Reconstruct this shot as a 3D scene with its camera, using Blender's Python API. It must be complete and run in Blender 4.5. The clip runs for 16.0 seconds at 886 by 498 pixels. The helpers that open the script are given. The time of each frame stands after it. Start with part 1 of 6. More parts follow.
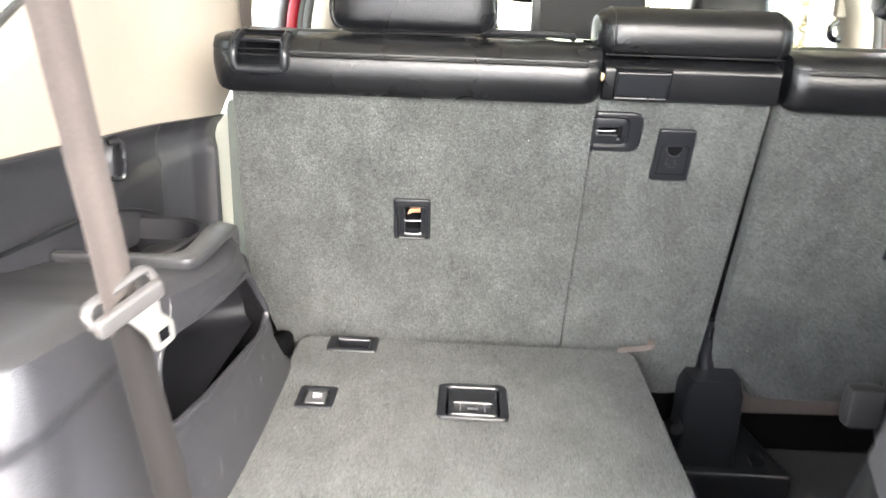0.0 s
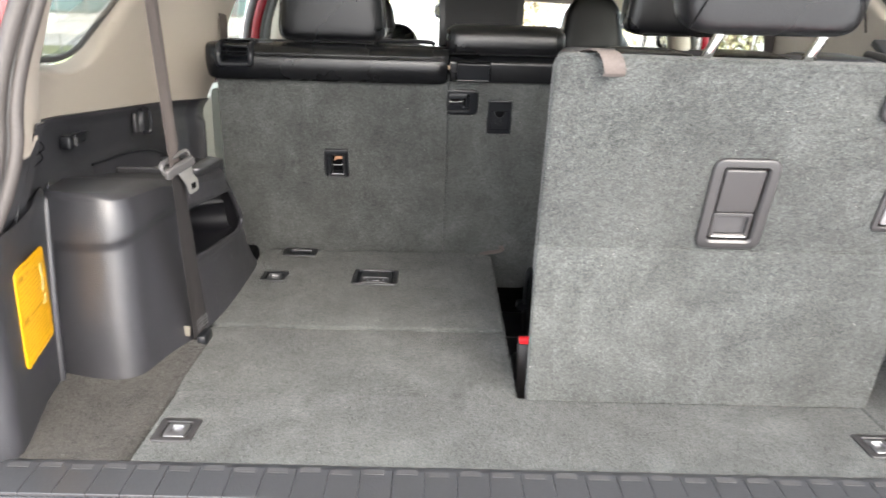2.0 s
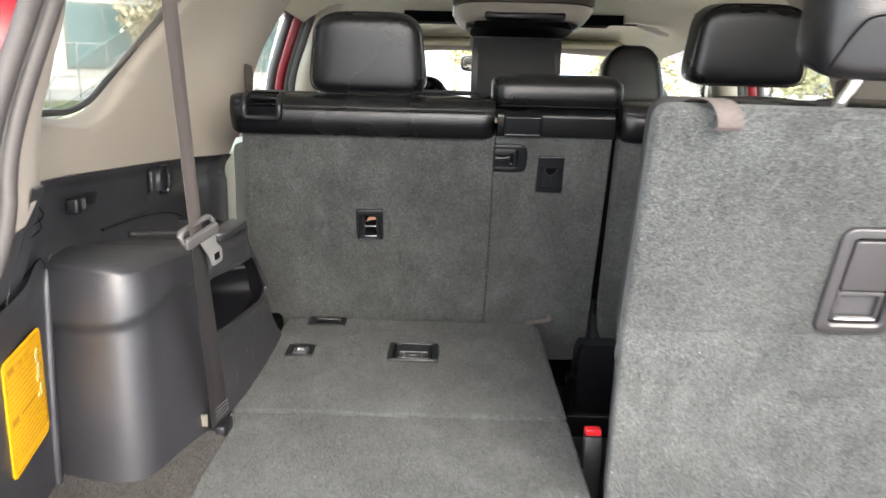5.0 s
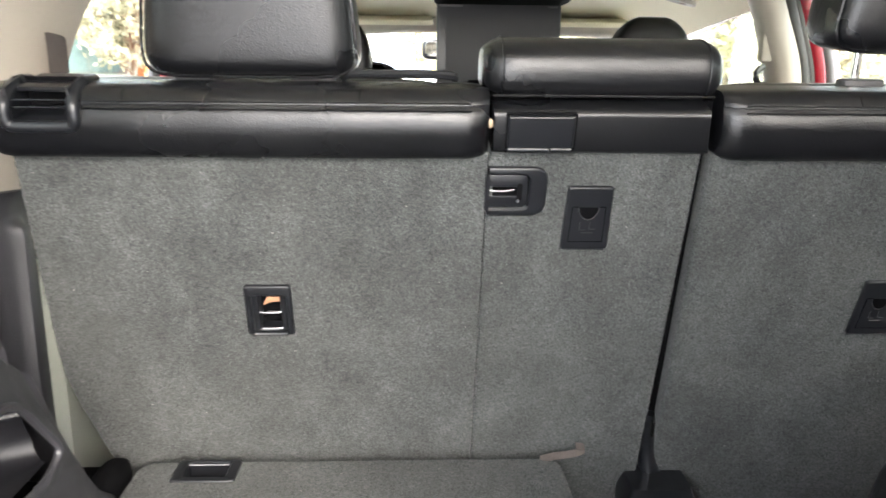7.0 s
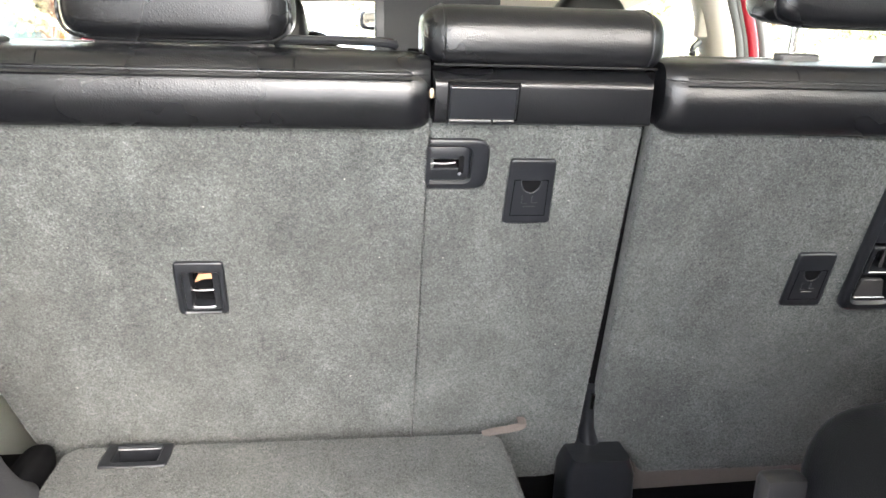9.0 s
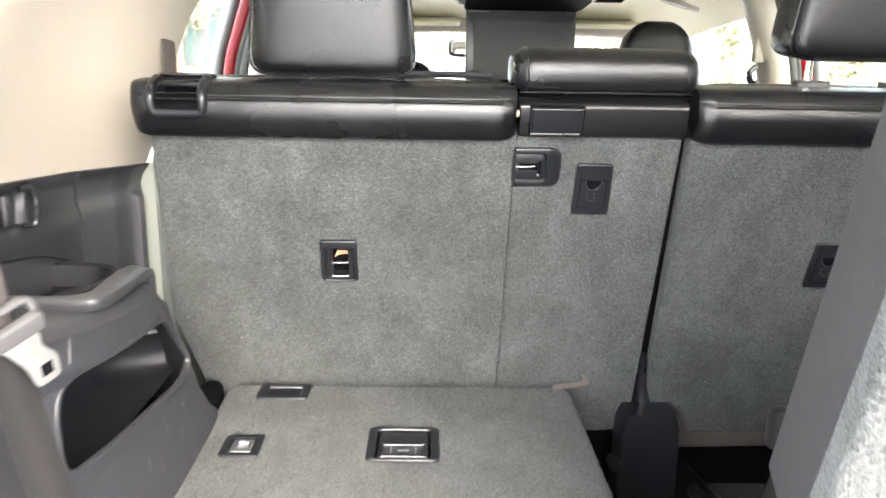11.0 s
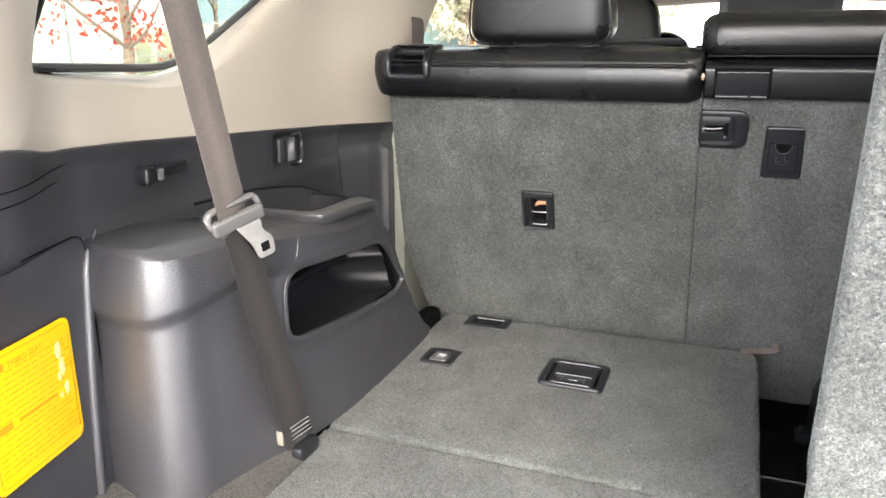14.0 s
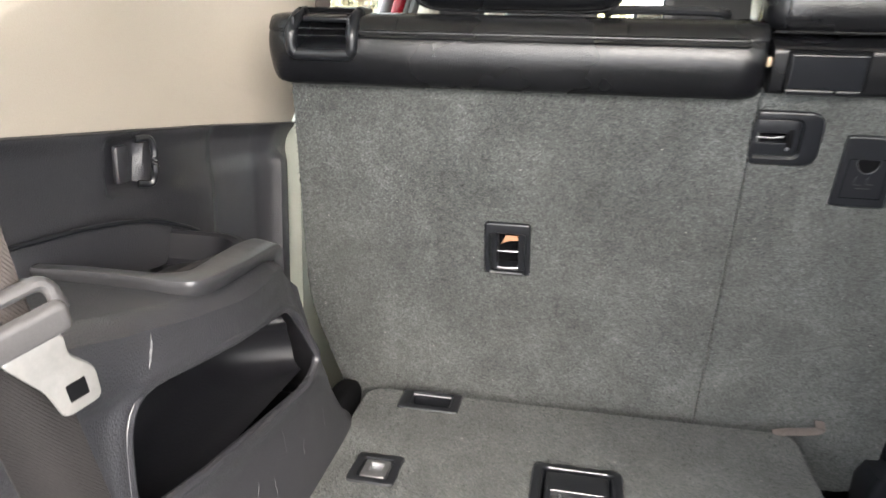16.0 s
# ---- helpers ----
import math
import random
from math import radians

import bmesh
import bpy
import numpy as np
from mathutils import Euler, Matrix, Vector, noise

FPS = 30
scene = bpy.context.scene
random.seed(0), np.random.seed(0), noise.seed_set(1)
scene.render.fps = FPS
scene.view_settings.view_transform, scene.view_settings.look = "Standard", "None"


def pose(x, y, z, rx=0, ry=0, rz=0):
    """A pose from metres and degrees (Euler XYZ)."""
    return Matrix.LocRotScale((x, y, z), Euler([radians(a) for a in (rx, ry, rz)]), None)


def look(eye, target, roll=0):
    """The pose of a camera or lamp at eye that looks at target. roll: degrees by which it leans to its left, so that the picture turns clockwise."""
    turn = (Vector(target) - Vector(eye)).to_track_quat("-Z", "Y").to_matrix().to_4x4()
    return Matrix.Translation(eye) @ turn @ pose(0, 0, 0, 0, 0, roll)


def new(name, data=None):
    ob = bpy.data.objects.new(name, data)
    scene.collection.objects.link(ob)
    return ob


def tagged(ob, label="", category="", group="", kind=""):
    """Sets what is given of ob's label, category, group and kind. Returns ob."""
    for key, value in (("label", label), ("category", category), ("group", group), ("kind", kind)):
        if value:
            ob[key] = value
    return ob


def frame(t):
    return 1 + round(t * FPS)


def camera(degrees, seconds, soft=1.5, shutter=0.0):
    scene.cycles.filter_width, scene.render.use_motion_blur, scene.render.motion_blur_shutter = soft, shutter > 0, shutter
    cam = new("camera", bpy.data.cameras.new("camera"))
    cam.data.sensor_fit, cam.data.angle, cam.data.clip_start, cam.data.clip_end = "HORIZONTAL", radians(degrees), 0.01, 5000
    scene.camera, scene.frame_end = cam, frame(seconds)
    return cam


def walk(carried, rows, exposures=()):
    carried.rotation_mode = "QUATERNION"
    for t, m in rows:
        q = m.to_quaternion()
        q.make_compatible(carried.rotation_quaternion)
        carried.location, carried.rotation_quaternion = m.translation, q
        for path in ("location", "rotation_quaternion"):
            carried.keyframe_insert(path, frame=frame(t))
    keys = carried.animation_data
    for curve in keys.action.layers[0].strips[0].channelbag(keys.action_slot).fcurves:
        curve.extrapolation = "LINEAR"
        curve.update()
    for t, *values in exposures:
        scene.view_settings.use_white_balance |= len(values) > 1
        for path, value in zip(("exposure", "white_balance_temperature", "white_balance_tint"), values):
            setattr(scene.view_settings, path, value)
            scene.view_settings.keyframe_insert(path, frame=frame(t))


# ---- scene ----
cam = camera(61.4, 16.0, shutter=0.4)
PATH = [
    (0, (-0.297, -0.13, 0.568), (-0.357, 1.765, -0.068), 2.0),
    (0.5, (-0.294, -0.361, 0.57), (-0.331, 1.54, -0.048), -1.1),
    (1, (-0.273, -0.551, 0.588), (-0.23, 1.353, -0.023), -0.0),
    (1.5, (-0.172, -0.693, 0.586), (-0.214, 1.216, -0.009), 1.3),
    (2, (-0.142, -0.773, 0.585), (-0.12, 1.135, -0.015), 1.7),
    (2.5, (-0.228, -0.783, 0.592), (0.151, 1.109, 0.065), 1.3),
    (3, (-0.339, -0.771, 0.584), (0.211, 1.091, 0.103), 0.7),
    (3.5, (-0.333, -0.764, 0.578), (0.142, 1.121, 0.108), 1.4),
    (4, (-0.229, -0.768, 0.583), (-0.005, 1.162, 0.108), 1.7),
    (4.2, (-0.19, -0.774, 0.583), (-0.067, 1.164, 0.105), 1.8),
    (6.3, (-0.255, -0.046, 0.536), (-0.31, 1.904, 0.097), 1.4),
    (6.5, (-0.223, 0.014, 0.533), (-0.254, 1.966, 0.096), 1.0),
    (7, (-0.204, 0.108, 0.53), (-0.125, 2.051, 0.062), 0.6),
    (7.5, (-0.204, 0.138, 0.522), (0.054, 2.054, 0.012), 1.6),
    (8, (-0.21, 0.144, 0.52), (0.088, 2.046, -0.021), 2.1),
    (8.5, (-0.207, 0.145, 0.519), (0.076, 2.047, -0.029), 2.1),
    (8.7, (-0.204, 0.139, 0.521), (0.066, 2.045, -0.022), 1.9),
    (10.8, (-0.226, -0.073, 0.533), (-0.184, 1.87, 0.06), 0.9),
    (11, (-0.244, -0.136, 0.541), (-0.204, 1.804, 0.057), 1.0),
    (11.5, (-0.283, -0.267, 0.541), (-0.246, 1.676, 0.067), 2.0),
    (12, (-0.259, -0.292, 0.548), (-0.33, 1.65, 0.077), 1.8),
    (12.5, (-0.143, -0.257, 0.546), (-0.462, 1.655, 0.053), 0.9),
    (13, (-0.074, -0.249, 0.541), (-0.616, 1.606, 0.026), 0.1),
    (13.5, (-0.064, -0.258, 0.531), (-0.734, 1.551, 0.003), -0.4),
    (14, (-0.062, -0.263, 0.528), (-0.775, 1.526, -0.012), -0.3),
    (14.5, (-0.066, -0.249, 0.515), (-0.74, 1.555, -0.023), 0.0),
    (15, (-0.101, -0.172, 0.507), (-0.675, 1.666, -0.033), 0.7),
    (15.5, (-0.185, -0.036, 0.504), (-0.627, 1.843, -0.018), 1.2),
    (16, (-0.292, 0.095, 0.481), (-0.655, 1.99, -0.045), 1.6),
]
EXPOSURES = [(0, 3.78), (0.6, 3.3), (1.5, 2.48), (3, 2.2), (4.2, 2.15), (6.3, 2.6), (6.7, 2.83), (7, 3.1), (7.5, 3.45), (8.7, 3.85), (10.8, 3.65), (11.3, 3.35), (12, 2.88), (14, 2.88), (15, 2.86), (16, 2.95)]
walk(cam, [(t, look(eye, target, roll)) for t, eye, target, roll in PATH], EXPOSURES)

# ---- light ----
world = bpy.data.worlds.new("overcast_sky")
scene.world = world
world.use_nodes = True
wn = world.node_tree.nodes
sky = wn.new("ShaderNodeTexSky")
sky.sky_type, sky.sun_disc = "NISHITA", False
sky.sun_elevation, sky.sun_rotation = radians(38), radians(161)
sky.air_density, sky.dust_density, sky.ozone_density = 1.0, 6.0, 0.6
soft_sky = wn.new("ShaderNodeMixRGB")
soft_sky.inputs[0].default_value = 0.55
soft_sky.inputs[2].default_value = (13.0, 13.4, 14.2, 1)
world.node_tree.links.new(sky.outputs[0], soft_sky.inputs[1])
world.node_tree.links.new(soft_sky.outputs[0], wn["Background"].inputs[0])
wn["Background"].inputs[1].default_value = 0.175
sun_data = bpy.data.lights.new("sun", "SUN")
sun_data.energy, sun_data.angle, sun_data.color = 1.5, radians(48), (1.0, 0.97, 0.93)
sun = new("sun", sun_data)
sun.matrix_world = look((0, 0, 6), (Vector((0, 0, 6)) + Vector((-0.26, 0.74, -0.62))).to_tuple())


# ---- materials ----
def material(name, base, rough=0.5, metal=0.0, spread=0.25, grain=120.0, cloud=4.0, bump=0.15, wear=0.0, spec=0.5):
    """A surface with fine grain and broad unevenness, in metres of the object."""
    m = bpy.data.materials.new(name)
    m.use_nodes = True
    n, l = m.node_tree.nodes, m.node_tree.links
    p = n["Principled BSDF"]
    p.inputs["Roughness"].default_value = rough
    p.inputs["Metallic"].default_value = metal
    p.inputs["Specular IOR Level"].default_value = spec
    co = n.new("ShaderNodeTexCoord")
    fine, broad = n.new("ShaderNodeTexNoise"), n.new("ShaderNodeTexNoise")
    fine.inputs["Scale"].default_value, fine.inputs["Detail"].default_value = grain, 2
    broad.inputs["Scale"].default_value, broad.inputs["Detail"].default_value = cloud, 4
    for t in (fine, broad):
        l.new(co.outputs["Object"], t.inputs["Vector"])
    mix = n.new("ShaderNodeMath")
    mix.operation = "MULTIPLY_ADD"
    mix.inputs[1].default_value = 0.5
    l.new(fine.outputs["Fac"], mix.inputs[0])
    half = n.new("ShaderNodeMath")
    half.operation = "MULTIPLY"
    half.inputs[1].default_value = 0.5
    l.new(broad.outputs["Fac"], half.inputs[0])
    l.new(half.outputs[0], mix.inputs[2])
    ramp = n.new("ShaderNodeValToRGB")
    ramp.color_ramp.elements[0].position, ramp.color_ramp.elements[1].position = 0.3, 0.7
    ramp.color_ramp.elements[0].color = (*[c * (1 - spread) for c in base], 1)
    ramp.color_ramp.elements[1].color = (*[min(1, c * (1 + spread)) for c in base], 1)
    l.new(mix.outputs[0], ramp.inputs[0])
    l.new(ramp.outputs[0], p.inputs["Base Color"])
    if wear:
        r = n.new("ShaderNodeMapRange")
        r.inputs["From Min"].default_value, r.inputs["From Max"].default_value = 0.3, 0.7
        r.inputs["To Min"].default_value, r.inputs["To Max"].default_value = rough - wear, rough + wear
        l.new(broad.outputs["Fac"], r.inputs["Value"])
        l.new(r.outputs[0], p.inputs["Roughness"])
    if bump:
        b = n.new("ShaderNodeBump")
        b.inputs["Strength"].default_value, b.inputs["Distance"].default_value = bump, 0.002
        l.new(fine.outputs["Fac"], b.inputs["Height"])
        l.new(b.outputs[0], p.inputs["Normal"])
    return m


def carpet_material(name, base, warm=0.0, tufts=False):
    """Cut-pile felt: fibres of mixed greys, brushed patches and a few pale crumbs of lint; tufts: each tuft has its own grey."""
    m = material(name, base, rough=0.97, spread=0.30, grain=150, cloud=6, bump=0.25, spec=0.12)
    n, l = m.node_tree.nodes, m.node_tree.links
    p = n["Principled BSDF"]
    co = n.new("ShaderNodeTexCoord")
    fibre, tuft, lint, patch = (n.new("ShaderNodeTexVoronoi"), n.new("ShaderNodeTexVoronoi"), n.new("ShaderNodeTexVoronoi"), n.new("ShaderNodeTexNoise"))
    fibre.inputs["Scale"].default_value, tuft.inputs["Scale"].default_value, lint.inputs["Scale"].default_value = 900, 560, 34
    patch.inputs["Scale"].default_value, patch.inputs["Detail"].default_value = 4.5, 6
    for t in (fibre, tuft, lint, patch):
        l.new(co.outputs["Object"], t.inputs["Vector"])
    old = p.inputs["Base Color"].links[0].from_socket
    last = old
    for tex, low, high, fac in ((fibre, 0.3, 1.75, 0.42), (tuft, 0.5, 1.5, 0.36)):
        split, span, mul = n.new("ShaderNodeSeparateColor"), n.new("ShaderNodeValToRGB"), n.new("ShaderNodeMixRGB")
        l.new(tex.outputs["Color"], split.inputs[0])
        span.color_ramp.elements[0].color = (low, low * 1.02, low * 1.05, 1)
        span.color_ramp.elements[1].color = (high, high * 0.99, high * 0.93, 1)
        l.new(split.outputs[0], span.inputs[0])
        mul.blend_type = "MULTIPLY"
        mul.inputs[0].default_value = fac
        l.new(last, mul.inputs[1])
        l.new(span.outputs[0], mul.inputs[2])
        last = mul.outputs[0]
    # pile brushed one way or the other, in hand-sized patches and in finger-wide streaks
    for size, low, high, warp, shape in ((7.0, 0.80, 1.18, 1.2, (1, 1, 1)), (38.0, 0.90, 1.10, 0.8, (1, 0.5, 0.6)), (400.0, 0.76, 1.25, 0.2, (1, 0.85, 0.85))):
        brushed, span, mul, turn = n.new("ShaderNodeTexNoise"), n.new("ShaderNodeMapRange"), n.new("ShaderNodeMixRGB"), n.new("ShaderNodeMapping")
        brushed.inputs["Scale"].default_value, brushed.inputs["Detail"].default_value, brushed.inputs["Distortion"].default_value = size, 3, warp
        turn.inputs["Scale"].default_value = shape
        l.new(co.outputs["Object"], turn.inputs["Vector"])
        l.new(turn.outputs[0], brushed.inputs["Vector"])
        span.inputs["From Min"].default_value, span.inputs["From Max"].default_value = 0.32, 0.68
        span.inputs["To Min"].default_value, span.inputs["To Max"].default_value = low, high
        l.new(brushed.outputs["Fac"], span.inputs["Value"])
        mul.blend_type = "MULTIPLY"
        mul.inputs[0].default_value = 1.0
        l.new(last, mul.inputs[1])
        l.new(span.outputs[0], mul.inputs[2])
        last = mul.outputs[0]
    dust = n.new("ShaderNodeMapRange")
    dust.inputs["From Min"].default_value, dust.inputs["From Max"].default_value = 0.4, 0.75
    dust.inputs["To Min"].default_value, dust.inputs["To Max"].default_value = 0.0, 0.22
    l.new(patch.outputs["Fac"], dust.inputs["Value"])
    grime = n.new("ShaderNodeMixRGB")
    grime.inputs[2].default_value = (base[0] * 1.6 + warm, base[1] * 1.55 + warm * 0.8, base[2] * 1.42 + warm * 0.5, 1)
    l.new(dust.outputs[0], grime.inputs[0])
    l.new(last, grime.inputs[1])
    cut, damp, crumbs = n.new("ShaderNodeMath"), n.new("ShaderNodeMath"), n.new("ShaderNodeMixRGB")
    cut.operation, cut.inputs[1].default_value = "LESS_THAN", 0.035
    damp.operation, damp.inputs[1].default_value = "MULTIPLY", 0.45
    crumbs.inputs[2].default_value = (0.40, 0.39, 0.36, 1)
    l.new(lint.outputs["Distance"], cut.inputs[0])
    l.new(cut.outputs[0], damp.inputs[0])
    l.new(damp.outputs[0], crumbs.inputs[0])
    l.new(grime.outputs[0], crumbs.inputs[1])
    l.new(crumbs.outputs[0], p.inputs["Base Color"])
    b = n.new("ShaderNodeBump")
    b.inputs["Strength"].default_value, b.inputs["Distance"].default_value = 0.45, 0.0015
    l.new(tuft.outputs["Distance"], b.inputs["Height"])
    l.new(p.inputs["Normal"].links[0].from_socket, b.inputs["Normal"])
    relief, nap = n.new("ShaderNodeBump"), n.new("ShaderNodeTexNoise")
    nap.inputs["Scale"].default_value, nap.inputs["Detail"].default_value = 230, 3
    relief.inputs["Strength"].default_value, relief.inputs["Distance"].default_value = 0.55, 0.003
    l.new(co.outputs["Object"], nap.inputs["Vector"])
    l.new(nap.outputs["Fac"], relief.inputs["Height"])
    l.new(b.outputs[0], relief.inputs["Normal"])
    l.new(relief.outputs[0], p.inputs["Normal"])
    p.inputs["Sheen Weight"].default_value = 0.09
    p.inputs["Sheen Roughness"].default_value = 0.6
    if tufts:
        geo, tone, own = n.new("ShaderNodeNewGeometry"), n.new("ShaderNodeValToRGB"), n.new("ShaderNodeMixRGB")
        stops = tone.color_ramp
        stops.elements[0].color, stops.elements[1].color = (0.58, 0.59, 0.61, 1), (2.0, 1.97, 1.88, 1)
        for at, value in ((0.45, 0.88), (0.86, 1.22), (0.98, 1.45)):
            e = stops.elements.new(at)
            e.color = (value, value, value * 0.985, 1)
        l.new(geo.outputs["Random Per Island"], tone.inputs[0])
        own.blend_type = "MULTIPLY"
        own.inputs[0].default_value = 1.0
        l.new(p.inputs["Base Color"].links[0].from_socket, own.inputs[1])
        l.new(tone.outputs[0], own.inputs[2])
        l.new(own.outputs[0], p.inputs["Base Color"])
        while p.inputs["Normal"].links:
            l.remove(p.inputs["Normal"].links[0])
    return m


def leather_material(name, base, rough, spec=0.5, relief=0.42):
    """Grained automotive leather: cells of hide grain with soft creases."""
    m = material(name, base, rough=rough, spread=0.18, grain=60, cloud=5, bump=0.1, wear=0.06, spec=spec)
    n, l = m.node_tree.nodes, m.node_tree.links
    cells = n.new("ShaderNodeTexVoronoi")
    cells.feature = "DISTANCE_TO_EDGE"
    cells.inputs["Scale"].default_value = 360
    co = n.new("ShaderNodeTexCoord")
    l.new(co.outputs["Object"], cells.inputs["Vector"])
    b = n.new("ShaderNodeBump")
    b.inputs["Strength"].default_value, b.inputs["Distance"].default_value = relief, 0.0009
    l.new(cells.outputs["Distance"], b.inputs["Height"])
    l.new(n["Principled BSDF"].inputs["Normal"].links[0].from_socket, b.inputs["Normal"])
    l.new(b.outputs[0], n["Principled BSDF"].inputs["Normal"])
    return m


def plain_glass(name, tint):
    m = bpy.data.materials.new(name)
    m.use_nodes = True
    n, l = m.node_tree.nodes, m.node_tree.links
    n.remove(n["Principled BSDF"])
    clear, gloss, mix, face, power = (n.new("ShaderNodeBsdfTransparent"), n.new("ShaderNodeBsdfGlossy"), n.new("ShaderNodeMixShader"), n.new("ShaderNodeLayerWeight"), n.new("ShaderNodeMath"))
    clear.inputs["Color"].default_value = (*tint, 1)
    gloss.inputs["Roughness"].default_value = 0.02
    face.inputs["Blend"].default_value = 0.5
    power.operation, power.inputs[1].default_value = "POWER", 5.0
    l.new(face.outputs["Facing"], power.inputs[0])
    l.new(power.outputs[0], mix.inputs[0])
    l.new(clear.outputs[0], mix.inputs[1])
    l.new(gloss.outputs[0], mix.inputs[2])
    l.new(mix.outputs[0], n["Material Output"].inputs["Surface"])
    return m


CARPET = carpet_material("charcoal_carpet", (0.0572, 0.0613, 0.0615))
PILE = carpet_material("charcoal_tufts", (0.0500, 0.0540, 0.0560), tufts=True)
PILE_BROWN = carpet_material("dark_brownish_tufts", (0.024, 0.0228, 0.0212), 0.002, tufts=True)
CARPET_BROWN = carpet_material("dark_brownish_carpet", (0.026, 0.0246, 0.0228), 0.002)
# the shade under the seats is put into this carpet's colour
CARPET_DARK = carpet_material("shaded_floor_pile", (0.016, 0.0155, 0.0165))
LEATHER = leather_material("black_leather", (0.0045, 0.0047, 0.0056), 0.29, 0.48)
PLASTIC = leather_material("black_grained_plastic", (0.0215, 0.0215, 0.0255), 0.43, 0.95, 0.55)
BEZEL = material("satin_black_plastic", (0.0085, 0.0092, 0.0112), rough=0.29, spread=0.1, grain=300, bump=0.04, spec=0.45)
SKIRT = material("taupe_vinyl", (0.085, 0.072, 0.066), rough=0.6, spread=0.1, grain=200, bump=0.1)
RIMPL = material("paler_rim_plastic", (0.034, 0.034, 0.037), rough=0.34, spread=0.22, grain=260, cloud=30, bump=0.06, wear=0.06, spec=0.9)
SCUFF = material("pale_scuff", (0.070, 0.070, 0.073), rough=0.8, spread=0.2, bump=0.0)
# the bin's plastic with the shade of pocket and tray put into its colour
POCKET_SHADE = material("pocket_shade_plastic", (0.008, 0.008, 0.010), rough=0.40, spread=0.15, grain=300, bump=0.1, spec=0.35)
GREYPL = material("grey_moulded_plastic", (0.052, 0.050, 0.050), rough=0.50, spread=0.1, grain=500, bump=0.1)
SILLPL = material("dark_sill_plastic", (0.028, 0.029, 0.032), rough=0.38, spread=0.15, grain=300, cloud=8, bump=0.12, wear=0.08)
# for dark joints, and for recess and gap shade put in as near-black
HOLE = material("dark_joint_and_recess_shade", (0.0035, 0.0035, 0.004), rough=0.8, spread=0.2, bump=0.0, spec=0.04)
BEIGE = material("beige_trim_plastic", (0.375, 0.334, 0.280), rough=0.55, spread=0.05, grain=600, cloud=2.5, bump=0.12)
LINER = material("headliner_cloth", (0.74, 0.69, 0.54), rough=0.95, spread=0.06, grain=500, cloud=3, bump=0.3, spec=0.2)
JAMB = material("pale_jamb_trim", (0.35, 0.37, 0.325), rough=0.5, spread=0.05, grain=300, cloud=3, bump=0.05)
RED = material("red_car_paint", (0.17, 0.005, 0.011), rough=0.25, spread=0.06, grain=900, cloud=3, bump=0.0, spec=0.3)
CHROME = material("chromed_steel", (0.72, 0.71, 0.69), rough=0.18, metal=1.0, spread=0.06, grain=80, bump=0.02)
STEEL = material("worn_steel", (0.48, 0.47, 0.45), rough=0.42, metal=0.85, spread=0.12, grain=200, bump=0.1)
RUBBER = material("rubber_seal", (0.045, 0.043, 0.042), rough=0.6, spread=0.15, grain=200, bump=0.08)
SEALGREY = material("grey_weatherstrip", (0.040, 0.035, 0.033), rough=0.6, spread=0.15, grain=200, bump=0.08)
DULL = material("dull_zinc_wire", (0.30, 0.30, 0.31), rough=0.35, metal=0.9, spread=0.1, grain=200, bump=0.05)
WORNPL = material("scuffed_sill_plastic", (0.042, 0.042, 0.044), rough=0.55, spread=0.35, grain=260, cloud=30, bump=0.1)
TAGPAPER = material("dusty_paper_tag", (0.10, 0.092, 0.075), rough=0.8, spread=0.3, grain=200, bump=0.1)
FOAM = material("frayed_tan_foam", (0.40, 0.30, 0.20), rough=0.9, spread=0.2, grain=300, bump=0.4)
COPPER = material("tan_latch_card", (0.36, 0.19, 0.11), rough=0.55, spread=0.1, bump=0.0)
YELLOW = material("yellow_label_film", (0.66, 0.335, 0.0), rough=0.35, spread=0.05, grain=40, bump=0.0)
INK = material("label_ink", (0.37, 0.18, 0.0), rough=0.5, spread=0.1, bump=0.0)
PEEL = material("torn_label_paper", (0.46, 0.36, 0.14), rough=0.8, spread=0.05, bump=0.0)
BUTTON = material("red_release_button", (0.75, 0.02, 0.03), rough=0.35, spread=0.05, bump=0.0)
SCREEN = material("unlit_screen", (0.008, 0.008, 0.009), rough=0.5, spread=0.05, bump=0.0)
STITCH = material("grey_thread", (0.055, 0.055, 0.058), rough=0.8, spread=0.15, grain=900, bump=0.2)
GLASS = plain_glass("window_glass", (0.93, 0.95, 0.93))
QUARTER = plain_glass("tinted_quarter_glass", (0.52, 0.54, 0.525))
SIDEVINYL = leather_material("dark_grey_vinyl", (0.034, 0.033, 0.035), 0.55)
# pale colour for highlights painted onto edges of black plastic fittings
EDGE_GLINT = material("painted_edge_highlight", (0.11, 0.11, 0.115), rough=0.25, spread=0.2, grain=300, bump=0.05)
GRIPPL = material("dark_grey_grip_plastic", (0.026, 0.025, 0.026), rough=0.36, spread=0.1, grain=500, bump=0.08)


def webbing_material(name, base):
    m = material(name, base, rough=0.75, spread=0.22, grain=300, cloud=14, bump=0.1, spec=0.3)
    n, l = m.node_tree.nodes, m.node_tree.links
    w = n.new("ShaderNodeTexWave")
    w.bands_direction = "DIAGONAL"
    w.inputs["Scale"].default_value, w.inputs["Distortion"].default_value = 260, 0.4
    co = n.new("ShaderNodeTexCoord")
    l.new(co.outputs["Object"], w.inputs["Vector"])
    b = n.new("ShaderNodeBump")
    b.inputs["Strength"].default_value, b.inputs["Distance"].default_value = 0.35, 0.0008
    l.new(w.outputs["Fac"], b.inputs["Height"])
    l.new(b.outputs[0], n["Principled BSDF"].inputs["Normal"])
    return m


